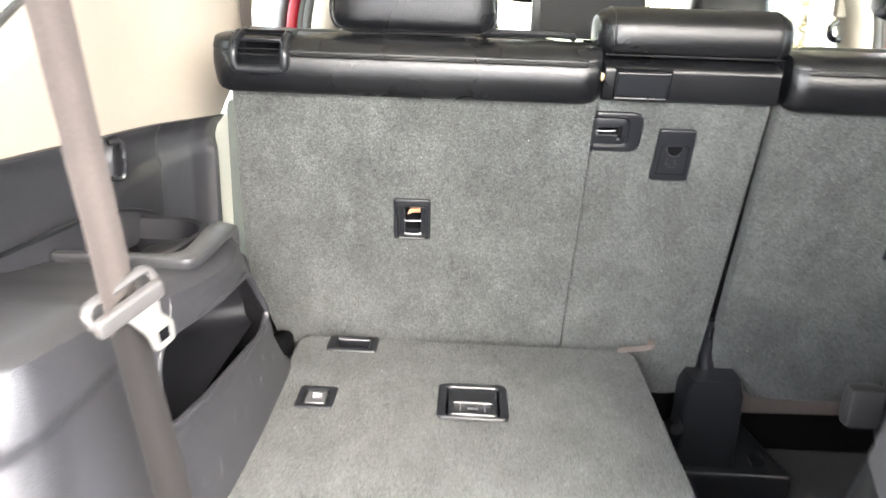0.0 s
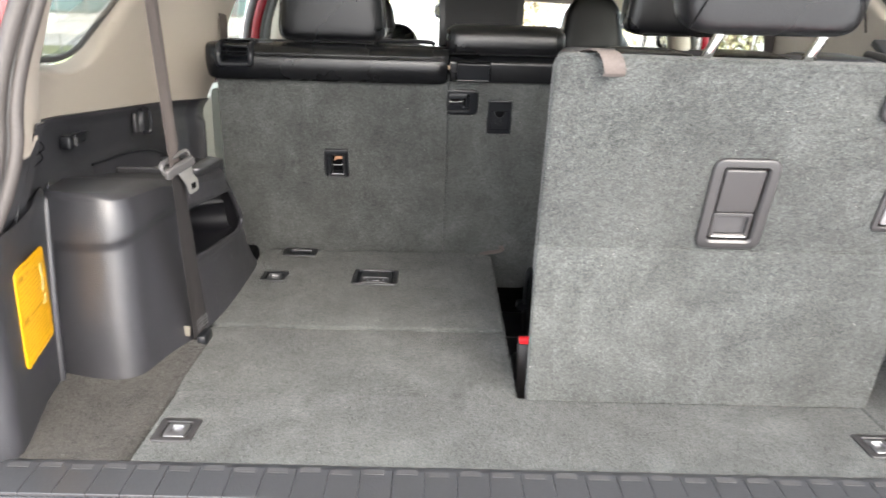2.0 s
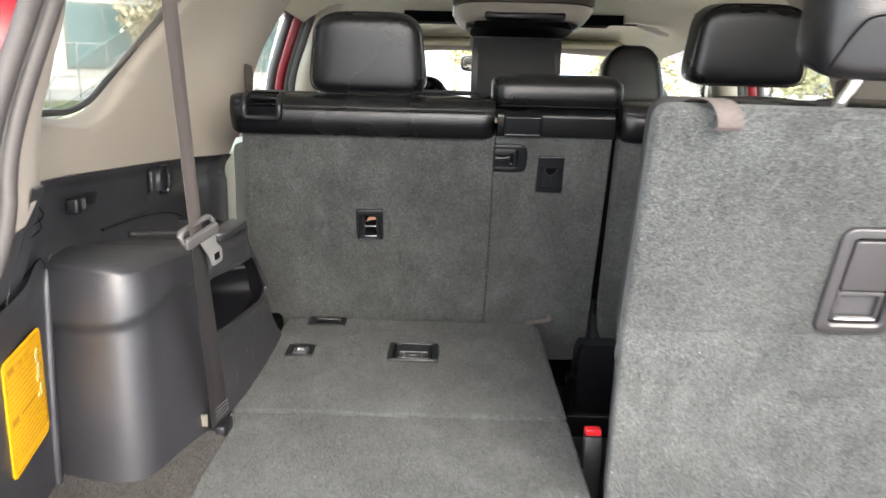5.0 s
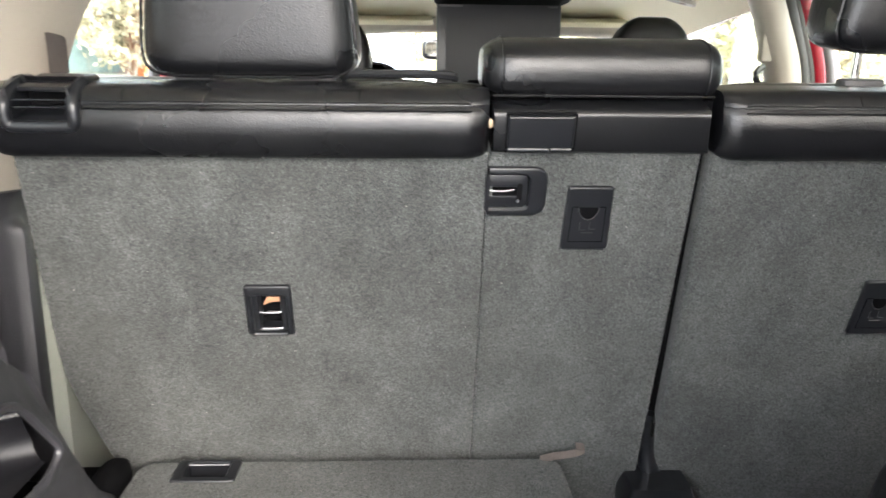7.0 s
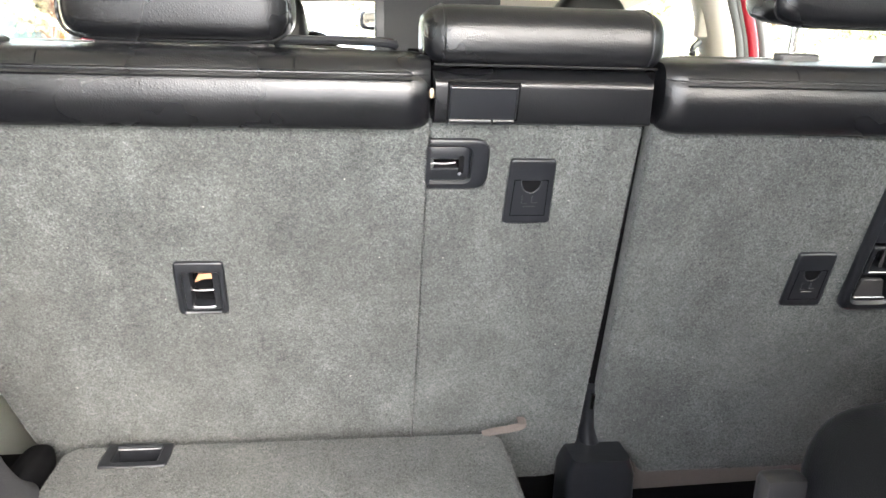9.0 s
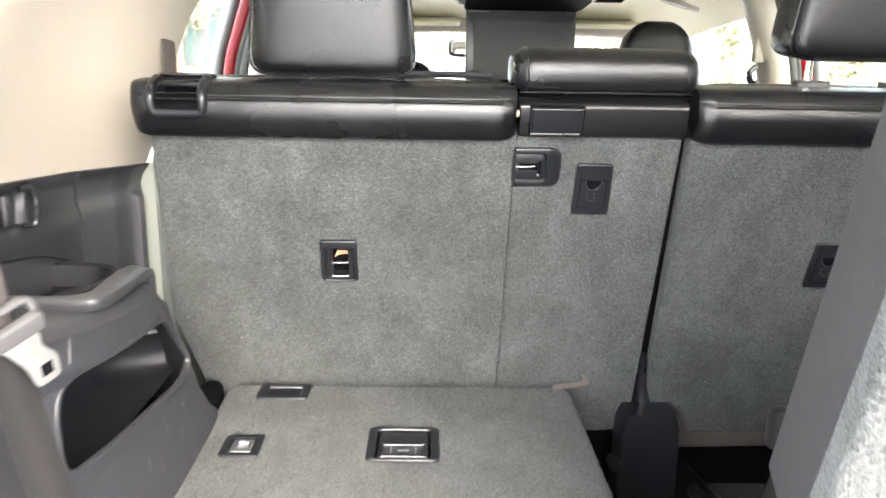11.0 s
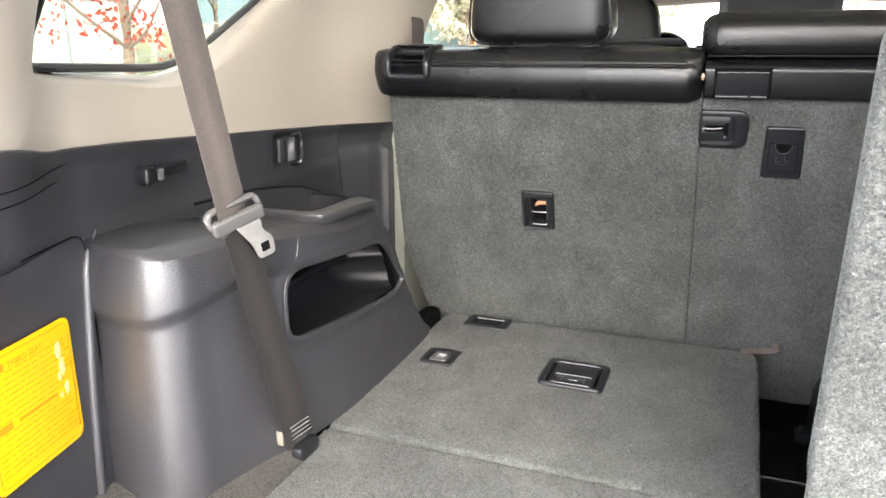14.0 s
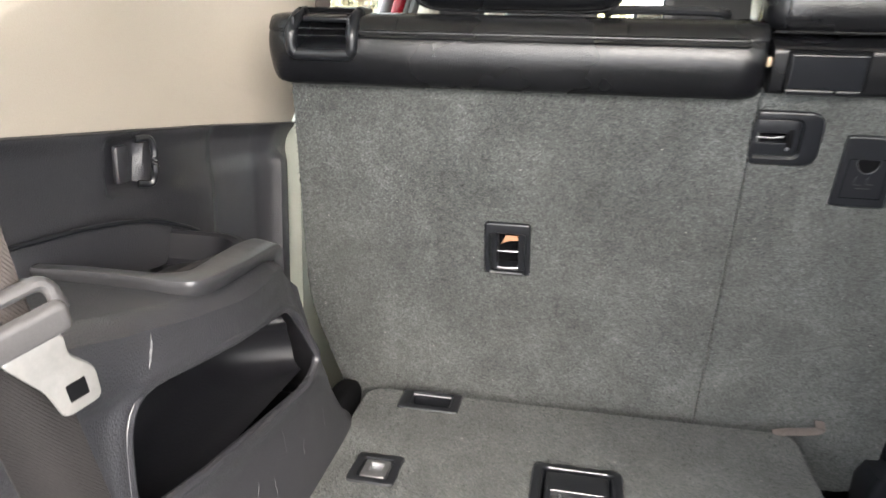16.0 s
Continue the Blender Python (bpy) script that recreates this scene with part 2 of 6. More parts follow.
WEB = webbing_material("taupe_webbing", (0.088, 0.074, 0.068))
# darker copy of the taupe webbing, with shade put into the colour
WEB_SHADED = webbing_material("shaded_taupe_webbing", (0.019, 0.017, 0.017))
WEB_BLACK = webbing_material("black_webbing", (0.028, 0.026, 0.026))


# ---- mesh tools ----
def part(name, bm, mat, parent=None, label="", smooth=True):
    """Links a bmesh as one mesh object, under a thing or a part."""
    bmesh.ops.recalc_face_normals(bm, faces=bm.faces)
    me = bpy.data.meshes.new(name)
    bm.to_mesh(me)
    bm.free()
    me.materials.append(mat)
    if smooth:
        me.polygons.foreach_set("use_smooth", [True] * len(me.polygons))
        me.set_sharp_from_angle(angle=radians(38))
    ob = new(name, me)
    if parent is not None:
        ob.parent = parent
    return tagged(ob, label=label)


def thing(name, label, category, group="", kind="", at=(0, 0, 0)):
    """An Empty at the base of a thing; its parts are built in world metres."""
    ob = new(name)
    ob.empty_display_size = 0.05
    return tagged(ob, label, category, group, kind)


def loft(rings, closed=True, caps=(True, True), bm=None):
    bm = bm or bmesh.new()
    made = [[bm.verts.new(p) for p in ring] for ring in rings]
    n = len(made[0])
    for a, b in zip(made, made[1:]):
        for i in range(n if closed else n - 1):
            j = (i + 1) % n
            bm.faces.new((a[i], a[j], b[j], b[i]))
    if closed:
        if caps[0]:
            bm.faces.new(made[0][::-1])
        if caps[1]:
            bm.faces.new(made[-1])
    return bm


def round_poly(pts, r, steps=5):
    """A polygon with its corners rounded; r is one radius or one for each corner."""
    out, n = [], len(pts)
    for i, p in enumerate(pts):
        rad = r[i] if isinstance(r, (list, tuple)) else r
        p, a, b = Vector(p), Vector(pts[i - 1]), Vector(pts[(i + 1) % n])
        u, v = (a - p), (b - p)
        d = min(rad, u.length * 0.49, v.length * 0.49)
        if d < 1e-5:
            out.append(p)
            continue
        s, e = p + u.normalized() * d, p + v.normalized() * d
        for k in range(steps + 1):
            t = k / steps
            out.append(s * (1 - t) ** 2 + p * 2 * t * (1 - t) + e * t ** 2)
    return out


def rect(w, h, r=0.0, cx=0.0, cy=0.0, steps=5):
    return round_poly([(cx - w / 2, cy - h / 2), (cx + w / 2, cy - h / 2), (cx + w / 2, cy + h / 2), (cx - w / 2, cy + h / 2)], r, steps)


def grow(poly, d):
    """Moves the outline of a convex polygon outwards by d."""
    c = sum((Vector(p) for p in poly), Vector((0, 0))) / len(poly)
    out = []
    for i, p in enumerate(poly):
        a, b = Vector(poly[i - 1]), Vector(poly[(i + 1) % len(poly)])
        t = (b - a)
        if t.length < 1e-9:
            t = Vector(p) - c
        nrm = Vector((t.y, -t.x)).normalized()
        if nrm.dot(Vector(p) - c) < 0:
            nrm = -nrm
        out.append(Vector(p) + nrm * d)
    return out


def lift(poly, h, m):
    return [m @ Vector((p[0], p[1], h)) for p in poly]


def slab(poly, top, bottom, m=Matrix(), r=0.006, back=True, holes=()):
    """A plate with a rounded upper edge, its outline in the plane of m; holes are outlines cut into its face."""
    rings = [lift(poly, bottom, m)]
    for k in range(5):
        a = k / 4 * math.pi / 2
        rings.append(lift(grow(poly, -r * (1 - math.cos(a))), top - r + r * math.sin(a), m))
    bm = loft(rings, caps=(back, False))
    bm.verts.ensure_lookup_table()
    n = len(poly)
    rim = bm.verts[len(bm.verts) - n:]
    edges = [bm.edges.get((rim[i], rim[(i + 1) % n])) for i in range(n)]
    for hole in holes:
        loop = [bm.verts.new(p) for p in lift(hole, top, m)]
        deep_loop = [bm.verts.new(p) for p in lift(hole, top - 0.03, m)]
        for i in range(len(loop)):
            q = (i + 1) % len(loop)
            edges.append(bm.edges.new((loop[i], loop[q])))
            bm.faces.new((loop[i], loop[q], deep_loop[q], deep_loop[i]))
    bmesh.ops.triangle_fill(bm, use_beauty=True, edges=edges)
    return bm


def bezel(outer, inner, height, m, depth=0.012, r=0.002, sink=0.0):
    """A raised frame: outline, rolled edge, then down into the opening."""
    rings = [lift(outer, sink, m), lift(outer, height - r, m), lift(grow(outer, -r * 0.4), height - r * 0.3, m), lift(grow(outer, -r), height, m),
             lift(grow(inner, r), height, m), lift(inner, height - r, m), lift(inner, -depth, m)]
    return loft(rings, caps=(False, True))


def box(size, centre, m=Matrix(), r=0.004, seg=2):
    bm = bmesh.new()
    bmesh.ops.create_cube(bm, size=1, matrix=m @ Matrix.Translation(centre) @ Matrix.Diagonal((*size, 1)))
    if r:
        bmesh.ops.bevel(bm, geom=bm.edges[:], offset=r, segments=seg, profile=0.5, affect="EDGES")
    return bm


def latitudes(n, e):
    """Angles from pole to pole whose rings stay close together on the flat faces of a superellipsoid of exponent e."""
    rim = [math.pi * i / n for i in range(1, n)]
    first = math.sin(rim[0]) ** e
    inner = [math.asin((first * k / 9) ** (1 / e)) for k in (0.3, 1, 2, 3, 4, 5, 6, 7, 8)]
    return [q - math.pi / 2 for q in inner + rim + [math.pi - q for q in inner[::-1]]]


def cushion(size, m, flat=0.3, edge=0.35, taper=0.0, lean=0.0, n=26, bm=None, wobble=0.0):
    """A padded block: a superellipsoid whose broad faces lie across local z. taper narrows its top (local y)."""
    def f(c, e):
        return math.copysign(abs(c) ** e, c)
    rings = []
    for la in latitudes(n, flat):
        ring = []
        for j in range(2 * n):
            lo = 2 * math.pi * j / (2 * n)
            x = f(math.cos(la), flat) * f(math.cos(lo), edge)
            y = f(math.cos(la), flat) * f(math.sin(lo), edge)
            z = f(math.sin(la), 0.75)
            x *= 1 - taper * (y + 1) / 2
            z += lean * y
            if wobble:
                z += wobble * noise.noise(Vector((x * 2.2, y * 2.2, z)) + Vector(size) * 9)
            ring.append(m @ Vector((x * size[0] / 2, y * size[1] / 2, z * size[2] / 2)))
        rings.append(ring)
    return loft(rings, bm=bm)


def tube(points, radius, sides=10, bm=None, flat=1.0, up=(0, 0, 1)):
    """A round (or flattened) bar along a line of points."""
    pts, rings = [Vector(p) for p in points], []
    for i, p in enumerate(pts):
        t = (pts[min(i + 1, len(pts) - 1)] - pts[max(i - 1, 0)]).normalized()
        a = t.cross(Vector(up))
        if a.length < 1e-4:
            a = t.cross(Vector((0, 1, 0)))
        a.normalize()
        b = a.cross(t)
        rad = radius[i] if isinstance(radius, (list, tuple)) else radius
        rings.append([p + (a * math.cos(k * 2 * math.pi / sides) + b * math.sin(k * 2 * math.pi / sides) * flat) * rad for k in range(sides)])
    return loft(rings, bm=bm)


def smooth_line(points, steps=8):
    """A Catmull-Rom line through the points."""
    p = [Vector(q) for q in points]
    p = [p[0] * 2 - p[1]] + p + [p[-1] * 2 - p[-2]]
    out = []
    for a, b, c, d in zip(p, p[1:], p[2:], p[3:]):
        for k in range(steps):
            t = k / steps
            out.append(0.5 * ((2 * b) + (c - a) * t + (2 * a - 5 * b + 4 * c - d) * t * t + (3 * b - a - 3 * c + d) * t ** 3))
    return out + [p[-2]]


def strap(points, width, across, thick=0.0014, folds=0.0):
    """A webbing strap along a line; across gives its width's direction at each point."""
    rings, n = [], 9
    for i, p in enumerate(points):
        w = Vector(across[i] if isinstance(across, list) else across).normalized()
        t = (Vector(points[min(i + 1, len(points) - 1)]) - Vector(points[max(i - 1, 0)])).normalized()
        nrm = w.cross(t).normalized()
        ring = []
        for side in (1, -1):
            for k in range(n):
                u = (k / (n - 1) - 0.5) * side
                bulge = thick / 2 * side * (1 - (2 * abs(u)) ** 6 * 0.7) + folds * math.sin(u * 9 + i * 0.05)
                ring.append(Vector(p) + w * u * width + nrm * bulge)
        rings.append(ring)
    return loft(rings)


def plane_matrix(origin, u, v):
    u, v = Vector(u).normalized(), Vector(v).normalized()
    n = u.cross(v)
    m = Matrix((u, v, n)).transposed().to_4x4()
    m.translation = origin
    return m


def join(target, other, m=None):
    """Adds another bmesh to target."""
    me = bpy.data.meshes.new("join")
    other.to_mesh(me)
    other.free()
    if m is not None:
        me.transform(m)
    target.from_mesh(me)
    bpy.data.meshes.remove(me)
    return target


def grid(nu, nv, f):
    """An open sheet from f(u, v), u and v from 0 to 1."""
    return loft([[f(i / nu, j / nv) for i in range(nu + 1)] for j in range(nv + 1)], closed=False)


def smoothstep(a, b, x):
    t = max(0.0, min(1.0, (x - a) / (b - a)))
    return t * t * (3 - 2 * t)


def inside_distance(p, poly):
    """How far a point lies inside a convex polygon (negative outside)."""
    c = sum((Vector(q) for q in poly), Vector((0, 0))) / len(poly)
    best = 1e9
    for a, b in zip(poly, list(poly[1:]) + [poly[0]]):
        a, b = Vector(a), Vector(b)
        t = (b - a).normalized()
        nrm = Vector((t.y, -t.x))
        if nrm.dot(c - a) < 0:
            nrm = -nrm
        best = min(best, nrm.dot(Vector(p) - a))
    return best


def pile(ob, m, top, r, mat=None, density=330000, seed=1):
    """Carpet tufts on a slab's upper face and rounded edge: short tilted fibres, one triangle each, joined into one mesh."""
    rng = np.random.default_rng(seed)
    me = ob.data
    me.calc_loop_triangles()
    co = np.array([v.co[:] for v in me.vertices])
    tri = np.array([t.vertices[:] for t in me.loop_triangles])
    axis, origin = np.array(m.to_3x3() @ Vector((0, 0, 1))), np.array(m.translation)
    a, b, c = co[tri[:, 0]], co[tri[:, 1]], co[tri[:, 2]]
    nrm = np.cross(b - a, c - a)
    area = np.linalg.norm(nrm, axis=1) / 2
    nrm /= np.maximum(area, 1e-12)[:, None] * 2
    facing = nrm @ axis
    nrm[facing < 0] *= -1
    low = np.min(np.stack([(q - origin) @ axis for q in (a, b, c)]), axis=0)
    keep = (np.abs(facing) > 0.08) & (low > top - r - 0.001) & (area > 1e-10)
    a, b, c, nrm, area = a[keep], b[keep], c[keep], nrm[keep], area[keep]
    count = int(area.sum() * density)
    pick = rng.choice(len(area), count, p=area / area.sum())
    u, v = rng.random((2, count))
    flip = u + v > 1
    u[flip], v[flip] = 1 - u[flip], 1 - v[flip]
    p = a[pick] + (b[pick] - a[pick]) * u[:, None] + (c[pick] - a[pick]) * v[:, None]
    n = nrm[pick]
    side = rng.normal(size=(count, 3))
    t = np.cross(n, side)
    t /= np.linalg.norm(t, axis=1)[:, None]
    w = np.cross(n, t)
    rise, length, width = rng.uniform(0.12, 0.75, count)[:, None], rng.uniform(0.0017, 0.0036, count)[:, None], rng.uniform(0.0006, 0.00105, count)[:, None]
    tip = p + t * length * np.cos(rise) + n * length * np.sin(rise)
    base = p - n * 0.0002
    verts = np.stack([base + w * width, base - w * width, tip], axis=1).reshape(-1, 3)
    out = bpy.data.meshes.new("carpet_pile")
    out.vertices.add(count * 3)
    out.loops.add(count * 3)
    out.polygons.add(count)
    out.vertices.foreach_set("co", verts.astype(np.float32).ravel())
    out.loops.foreach_set("vertex_index", np.arange(count * 3, dtype=np.int32))
    out.polygons.foreach_set("loop_start", np.arange(0, count * 3, 3, dtype=np.int32))
    out.update(calc_edges=True)
    out.materials.append(mat or PILE)
    tufts = tagged(new("carpet_pile", out), kind="stuff")
    tufts.parent = ob
    return tufts


# ---- the plan ----
# x runs across the car, y towards its bonnet, z up from the load floor
SECOND = plane_matrix((0, 1.08, 0), (1, 0, 0), (0, -0.33, 1))       # back of the second row
UP2 = math.hypot(1, 0.33)
THIRD_TOP = plane_matrix((0, 0.275, 0.267), (1, 0, 0), (0, -0.30, 1))  # upper back of the raised third-row seat
UP3 = math.hypot(1, 0.30)
GROUND = -0.86


def on2(pts):
    return [(x, z * UP2) for x, z in pts]


def at2(x, z, h=0.0):
    return SECOND @ Matrix.Translation((x, z * UP2, h))


def at3(x, z, h=0.0):
    return THIRD_TOP @ Matrix.Translation((x, (z - 0.267) * UP3, h))


# ---- setting: floors ----
def ground_z(x, y):
    """The car park is level round the car and falls away towards the supermarket."""
    return GROUND - 5.2 * smoothstep(14, 62, 0.70 * x + 0.71 * y) * smoothstep(-2, 12, x)


steps_out = [-700, -300, -150, -90] + [-70 + 5 * k for k in range(29)] + [90, 150, 300, 700]
tagged(part("ground", loft([[Vector((x, y, ground_z(x, y))) for x in steps_out] for y in steps_out], closed=False), material("pale_concrete", (0.47, 0.465, 0.455), rough=0.9, spread=0.25, grain=60, cloud=0.4, bump=0.5)),
       "pale grey concrete car park reaching to the horizon", "ground", kind="structure")
floor = tagged(part("floor", slab([(-0.545, 0.09), (0.548, 0.09), (0.548, 0.30), (-0.545, 0.30)], 0.0, -0.03, r=0.004, holes=[rect(0.037, 0.042, 0.003, -0.508, 0.178), rect(0.037, 0.042, 0.003, 0.516, 0.178)]), CARPET),
               "grey carpeted load floor panel behind the third row", "floor", kind="structure")
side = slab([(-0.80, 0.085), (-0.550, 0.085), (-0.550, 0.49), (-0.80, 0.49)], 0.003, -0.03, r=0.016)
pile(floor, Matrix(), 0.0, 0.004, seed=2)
pile(part("side_carpet", side, CARPET_BROWN, floor, "darker brownish carpet strip beside the bin"), Matrix(), 0.003, 0.016, PILE_BROWN, seed=3)
side_right = part("side_carpet", slab([(0.553, 0.085), (0.80, 0.085), (0.80, 0.62), (0.553, 0.62)], -0.002, -0.03, r=0.006), CARPET, floor, "grey carpet strip along the side")
pile(side_right, Matrix(), -0.002, 0.006, seed=4)
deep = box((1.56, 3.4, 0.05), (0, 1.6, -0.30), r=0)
tagged(part("floor_lower", deep, CARPET_DARK), "footwell floor under the seats, shade put into its carpet colour", "floor", kind="structure")
# added near-black sheets give the shade inside the wheel arches
tagged(part("arch_shade_sheet", box((0.26, 0.66, 0.02), (-0.68, 0.80, -0.06), r=0), HOLE), "near-black sheet for the shade under the wheel-arch bin", "liner", kind="structure")
tagged(part("arch_side", box((0.02, 1.3, 0.5), (-0.83, 0.72, 0.12), r=0), HOLE), "inner body side behind the trim, shade put in as near-black", "liner", kind="structure")
tagged(part("arch_side", box((0.02, 1.3, 0.5), (0.83, 0.72, 0.12), r=0), HOLE), "inner body side behind the trim, shade put in as near-black", "liner", kind="structure")
tagged(part("floor_skirt", box((1.5, 0.02, 0.28), (0, 0.09, -0.165), r=0), PLASTIC), "black panel closing the load floor's rear", "panel", kind="structure")

# ---- setting: walls of the load bay ----
TOP = 0.80


def trim_line(y):
    """Height of the joint between the beige and the black side trim."""
    return 0.417 - 0.062 * (y - 0.28) + 0.013 * smoothstep(0.32, 0.19, y)


def wall_x(y, z):
    """Half width of the car's inside at a place on the side wall."""
    x = 0.770 - 0.025 * smoothstep(0.50, 0.28, y) - 0.055 * smoothstep(0.33, 0.05, y) - 0.02 * smoothstep(0.95, 1.17, y)
    x -= 1.1 * max(0.0, z - 0.50) ** 2
    x -= 0.15 * max(0.0, z - 0.52) * smoothstep(0.75, 1.2, y)
    x -= 0.062 * smoothstep(0.36, 0.20, y) * smoothstep(0.22, 0.44, z) + 0.030 * smoothstep(0.36, 0.19, y) * smoothstep(0.44, 0.62, z)
    x -= 0.065 * smoothstep(0.92, 1.20, y) * smoothstep(0.30, 0.50, z)
    x += 0.045 * smoothstep(0.11, 0.04, y) * smoothstep(0.38, 0.10, z)
    return x


WINDOW = round_poly([(0.305, 0.503), (0.585, 0.492), (0.80, 0.605), (0.955, 0.735), (0.55, 0.755), (0.41, 0.66)], [0.03, 0.07, 0.2, 0.03, 0.05, 0.2], 10)


def ray_out(poly, c, a):
    """Where the ray from c at angle a leaves the polygon."""
    d, best = Vector((math.cos(a), math.sin(a))), 0
    for p, q in zip(poly, list(poly[1:]) + [poly[0]]):
        p, q = Vector(p), Vector(q)
        e = q - p
        det = d.x * -e.y + e.x * d.y
        if abs(det) < 1e-12:
            continue
        w = p - c
        s = (w.x * -e.y + e.x * w.y) / det
        t = (d.x * w.y - d.y * w.x) / det
        if s > 0 and -1e-6 <= t <= 1 + 1e-6:
            best = max(best, s)
    return c + d * best


def upper_trim(sgn):
    """Beige panel round the quarter window, with a reveal that runs down to the glass."""
    c = Vector((0.58, 0.60))
    k = 0.042 if sgn < 0 else 0.0
    outer = [(0.070 + k, 0.402), (0.150, 0.402), (0.163, trim_line(0.163)), *[(y, trim_line(y)) for y in (0.19, 0.215, 0.24, 0.265, 0.29, 0.32, 0.5)], (1.165, trim_line(1.165)), (1.168, 0.43), (1.180, 0.50), (1.212, 0.60), (1.255, 0.70), (1.30, 0.79), (0.252 + k, TOP), (0.138 + k, 0.62), (0.095 + k, 0.50)]
    angles = sorted(set([2 * math.pi * k / 220 for k in range(220)] + [math.atan2(p[1] - c.y, p[0] - c.x) % (2 * math.pi) for p in outer]))
    rings = []
    for u, dip in ((-0.06, 0.030), (-0.03, 0.022), (0.0, 0.012), (0.04, 0.003), (0.09, 0.0), (0.25, 0), (0.45, 0), (0.65, 0), (0.82, 0), (1.0, 0)):
        ring = []
        for a in angles:
            inner, out = ray_out(WINDOW, c, a), ray_out(outer, c, a)
            base = inner + (inner - c).normalized() * 0.02
            p = base + (inner - c) * u * 1.3 if u < 0 else base.lerp(out, u)
            ring.append(Vector((sgn * (wall_x(p.x, p.y) + dip), p.x, p.y)))
        rings.append(ring)
    return loft(rings, caps=(False, False))


def lower_trim(sgn):
    """Black side panel under the joint line, down to the floor."""
    def f(u, v):
        rear = 0.046 + (0.066 if sgn < 0 else 0.024) * v ** 2
        y = rear + (1.17 - rear) * u
        ztop = trim_line(y) + 0.002 if y > 0.158 else 0.400
        z = -0.03 + (ztop + 0.03) * v
        x = wall_x(y, z) - 0.004
        # a bowed hollow along the panel's upper half
        x += 0.006 * smoothstep(0.30, 0.33, z) * smoothstep(trim_line(y), trim_line(y) - 0.02, z)
        # a round recess for the strap hook
        d = max(abs(y - 0.80) / 0.030, abs(z - 0.352) / 0.028)
        x += 0.010 * smoothstep(1.15, 0.85, d)
        # rib at the front edge
        x -= 0.012 * smoothstep(1.115, 1.125, y) * smoothstep(1.15, 1.14, y) * smoothstep(0.33, 0.31, z)
        # dark front pocket
        x += 0.012 * smoothstep(0.965, 1.0, y) * smoothstep(1.12, 1.09, y)
        return Vector((sgn * x, y, z))
    return grid(190, 80, f)


for sgn, name in ((-1, "wall_left"), (1, "wall_right")):
    wall = tagged(part(name, upper_trim(sgn), BEIGE), "beige plastic quarter panel round the rear side window", "wall panel", kind="structure")
    part("lower_panel", lower_trim(sgn), PLASTIC, wall, "black grained plastic lower side panel")
    # outer skin of painted steel behind the trim
    skin = []
    for k in range(12):
        z = -0.45 + 0.87 * k / 11
        skin.append([Vector((sgn * (0.90 - 0.02 * (k > 8)), y, z)) for y in (0.04 + 0.1 * (z > 0.3) * (z - 0.3), 0.4, 0.8, 1.2)])
    part("outer_skin", loft(skin, closed=False), RED, wall, "red painted body side")
    # joint between the two panels
    part("joint", tube([(sgn * (wall_x(y, trim_line(y)) - 0.003), y, trim_line(y) + 0.001) for y in [0.170 + 0.0236 * k for k in range(43)]], 0.0018, 6), RUBBER, wall)
    # weatherstrip and painted flange of the tailgate opening
    k = 0.042 if sgn < 0 else 0.0
    edge = smooth_line([(0.046, -0.03), (0.052 + k * 0.3, 0.15), (0.070 + k, 0.39), (0.095 + k, 0.50), (0.138 + k, 0.62), (0.252 + k, 0.80)], 10)
    rim = [wall_x(p.x, p.y) for p in edge]
    for dx, dy, rad in ((0.006, -0.006, 0.009), (0.020, -0.022, 0.011)):
        part("weatherstrip", tube([(sgn * (r + dx), p.x + dy, p.y) for p, r in zip(edge, rim)], rad, 10), SEALGREY, wall, "brownish grey rubber weatherstrip")
    part("seal_groove", tube([(sgn * (r + 0.014), p.x - 0.013, p.y) for p, r in zip(edge, rim)], 0.006, 8), RUBBER, wall, "dark groove between the seal's lips")
    lip = [[Vector((sgn * (r + dx), p.x + dy, p.y)) for p, r in zip(edge, rim)] for dx, dy in ((0.020, -0.020), (0.036, -0.032), (0.06, -0.042), (0.09, -0.05), (0.12, -0.05), (0.17, -0.03))]
    part("painted_flange", loft(lip, closed=False), RED, wall, "red painted tailgate flange")
    win = tagged(new("window_1" if sgn < 0 else "window_2"), "rear quarter window in a dark rubber seal", "window", kind="structure")
    wide = [Vector((0.58, 0.60)) + (p - Vector((0.58, 0.60))) * 1.10 for p in WINDOW]
    pane = loft([[Vector((sgn * (wall_x(p.x, p.y) + d), p.x, p.y)) for p in wide] for d in (0.034, 0.038)])
    ob = part("pane", pane, QUARTER, win, smooth=False)
    ob.visible_shadow = False
    part("window_seal", tube([(sgn * (wall_x(p.x, p.y) + 0.022), p.x, p.y) for p in WINDOW] + [(sgn * (wall_x(WINDOW[0].x, WINDOW[0].y) + 0.022), WINDOW[0].x, WINDOW[0].y)], 0.0052, 8), RUBBER, win, "black rubber window seal")

# ---- setting: roof, pillars, front of the cabin ----
ROOF = [(0.30, 0.825), (0.8, 0.83), (1.4, 0.815), (1.9, 0.785), (2.4, 0.748), (2.75, 0.715), (2.86, 0.69)]


def roof_z(y):
    for (a, za), (b, zb) in zip(ROOF, ROOF[1:]):
        if y <= b:
            return za + (zb - za) * (y - a) / (b - a)
    return ROOF[-1][1]


def roof_sheet(u, v):
    y = 0.40 + 2.46 * v
    x = -0.70 + 1.4 * u
    edge = max(0.0, abs(x) - 0.48) / 0.22
    return Vector((x, y, roof_z(y) - 0.075 * edge ** 2))


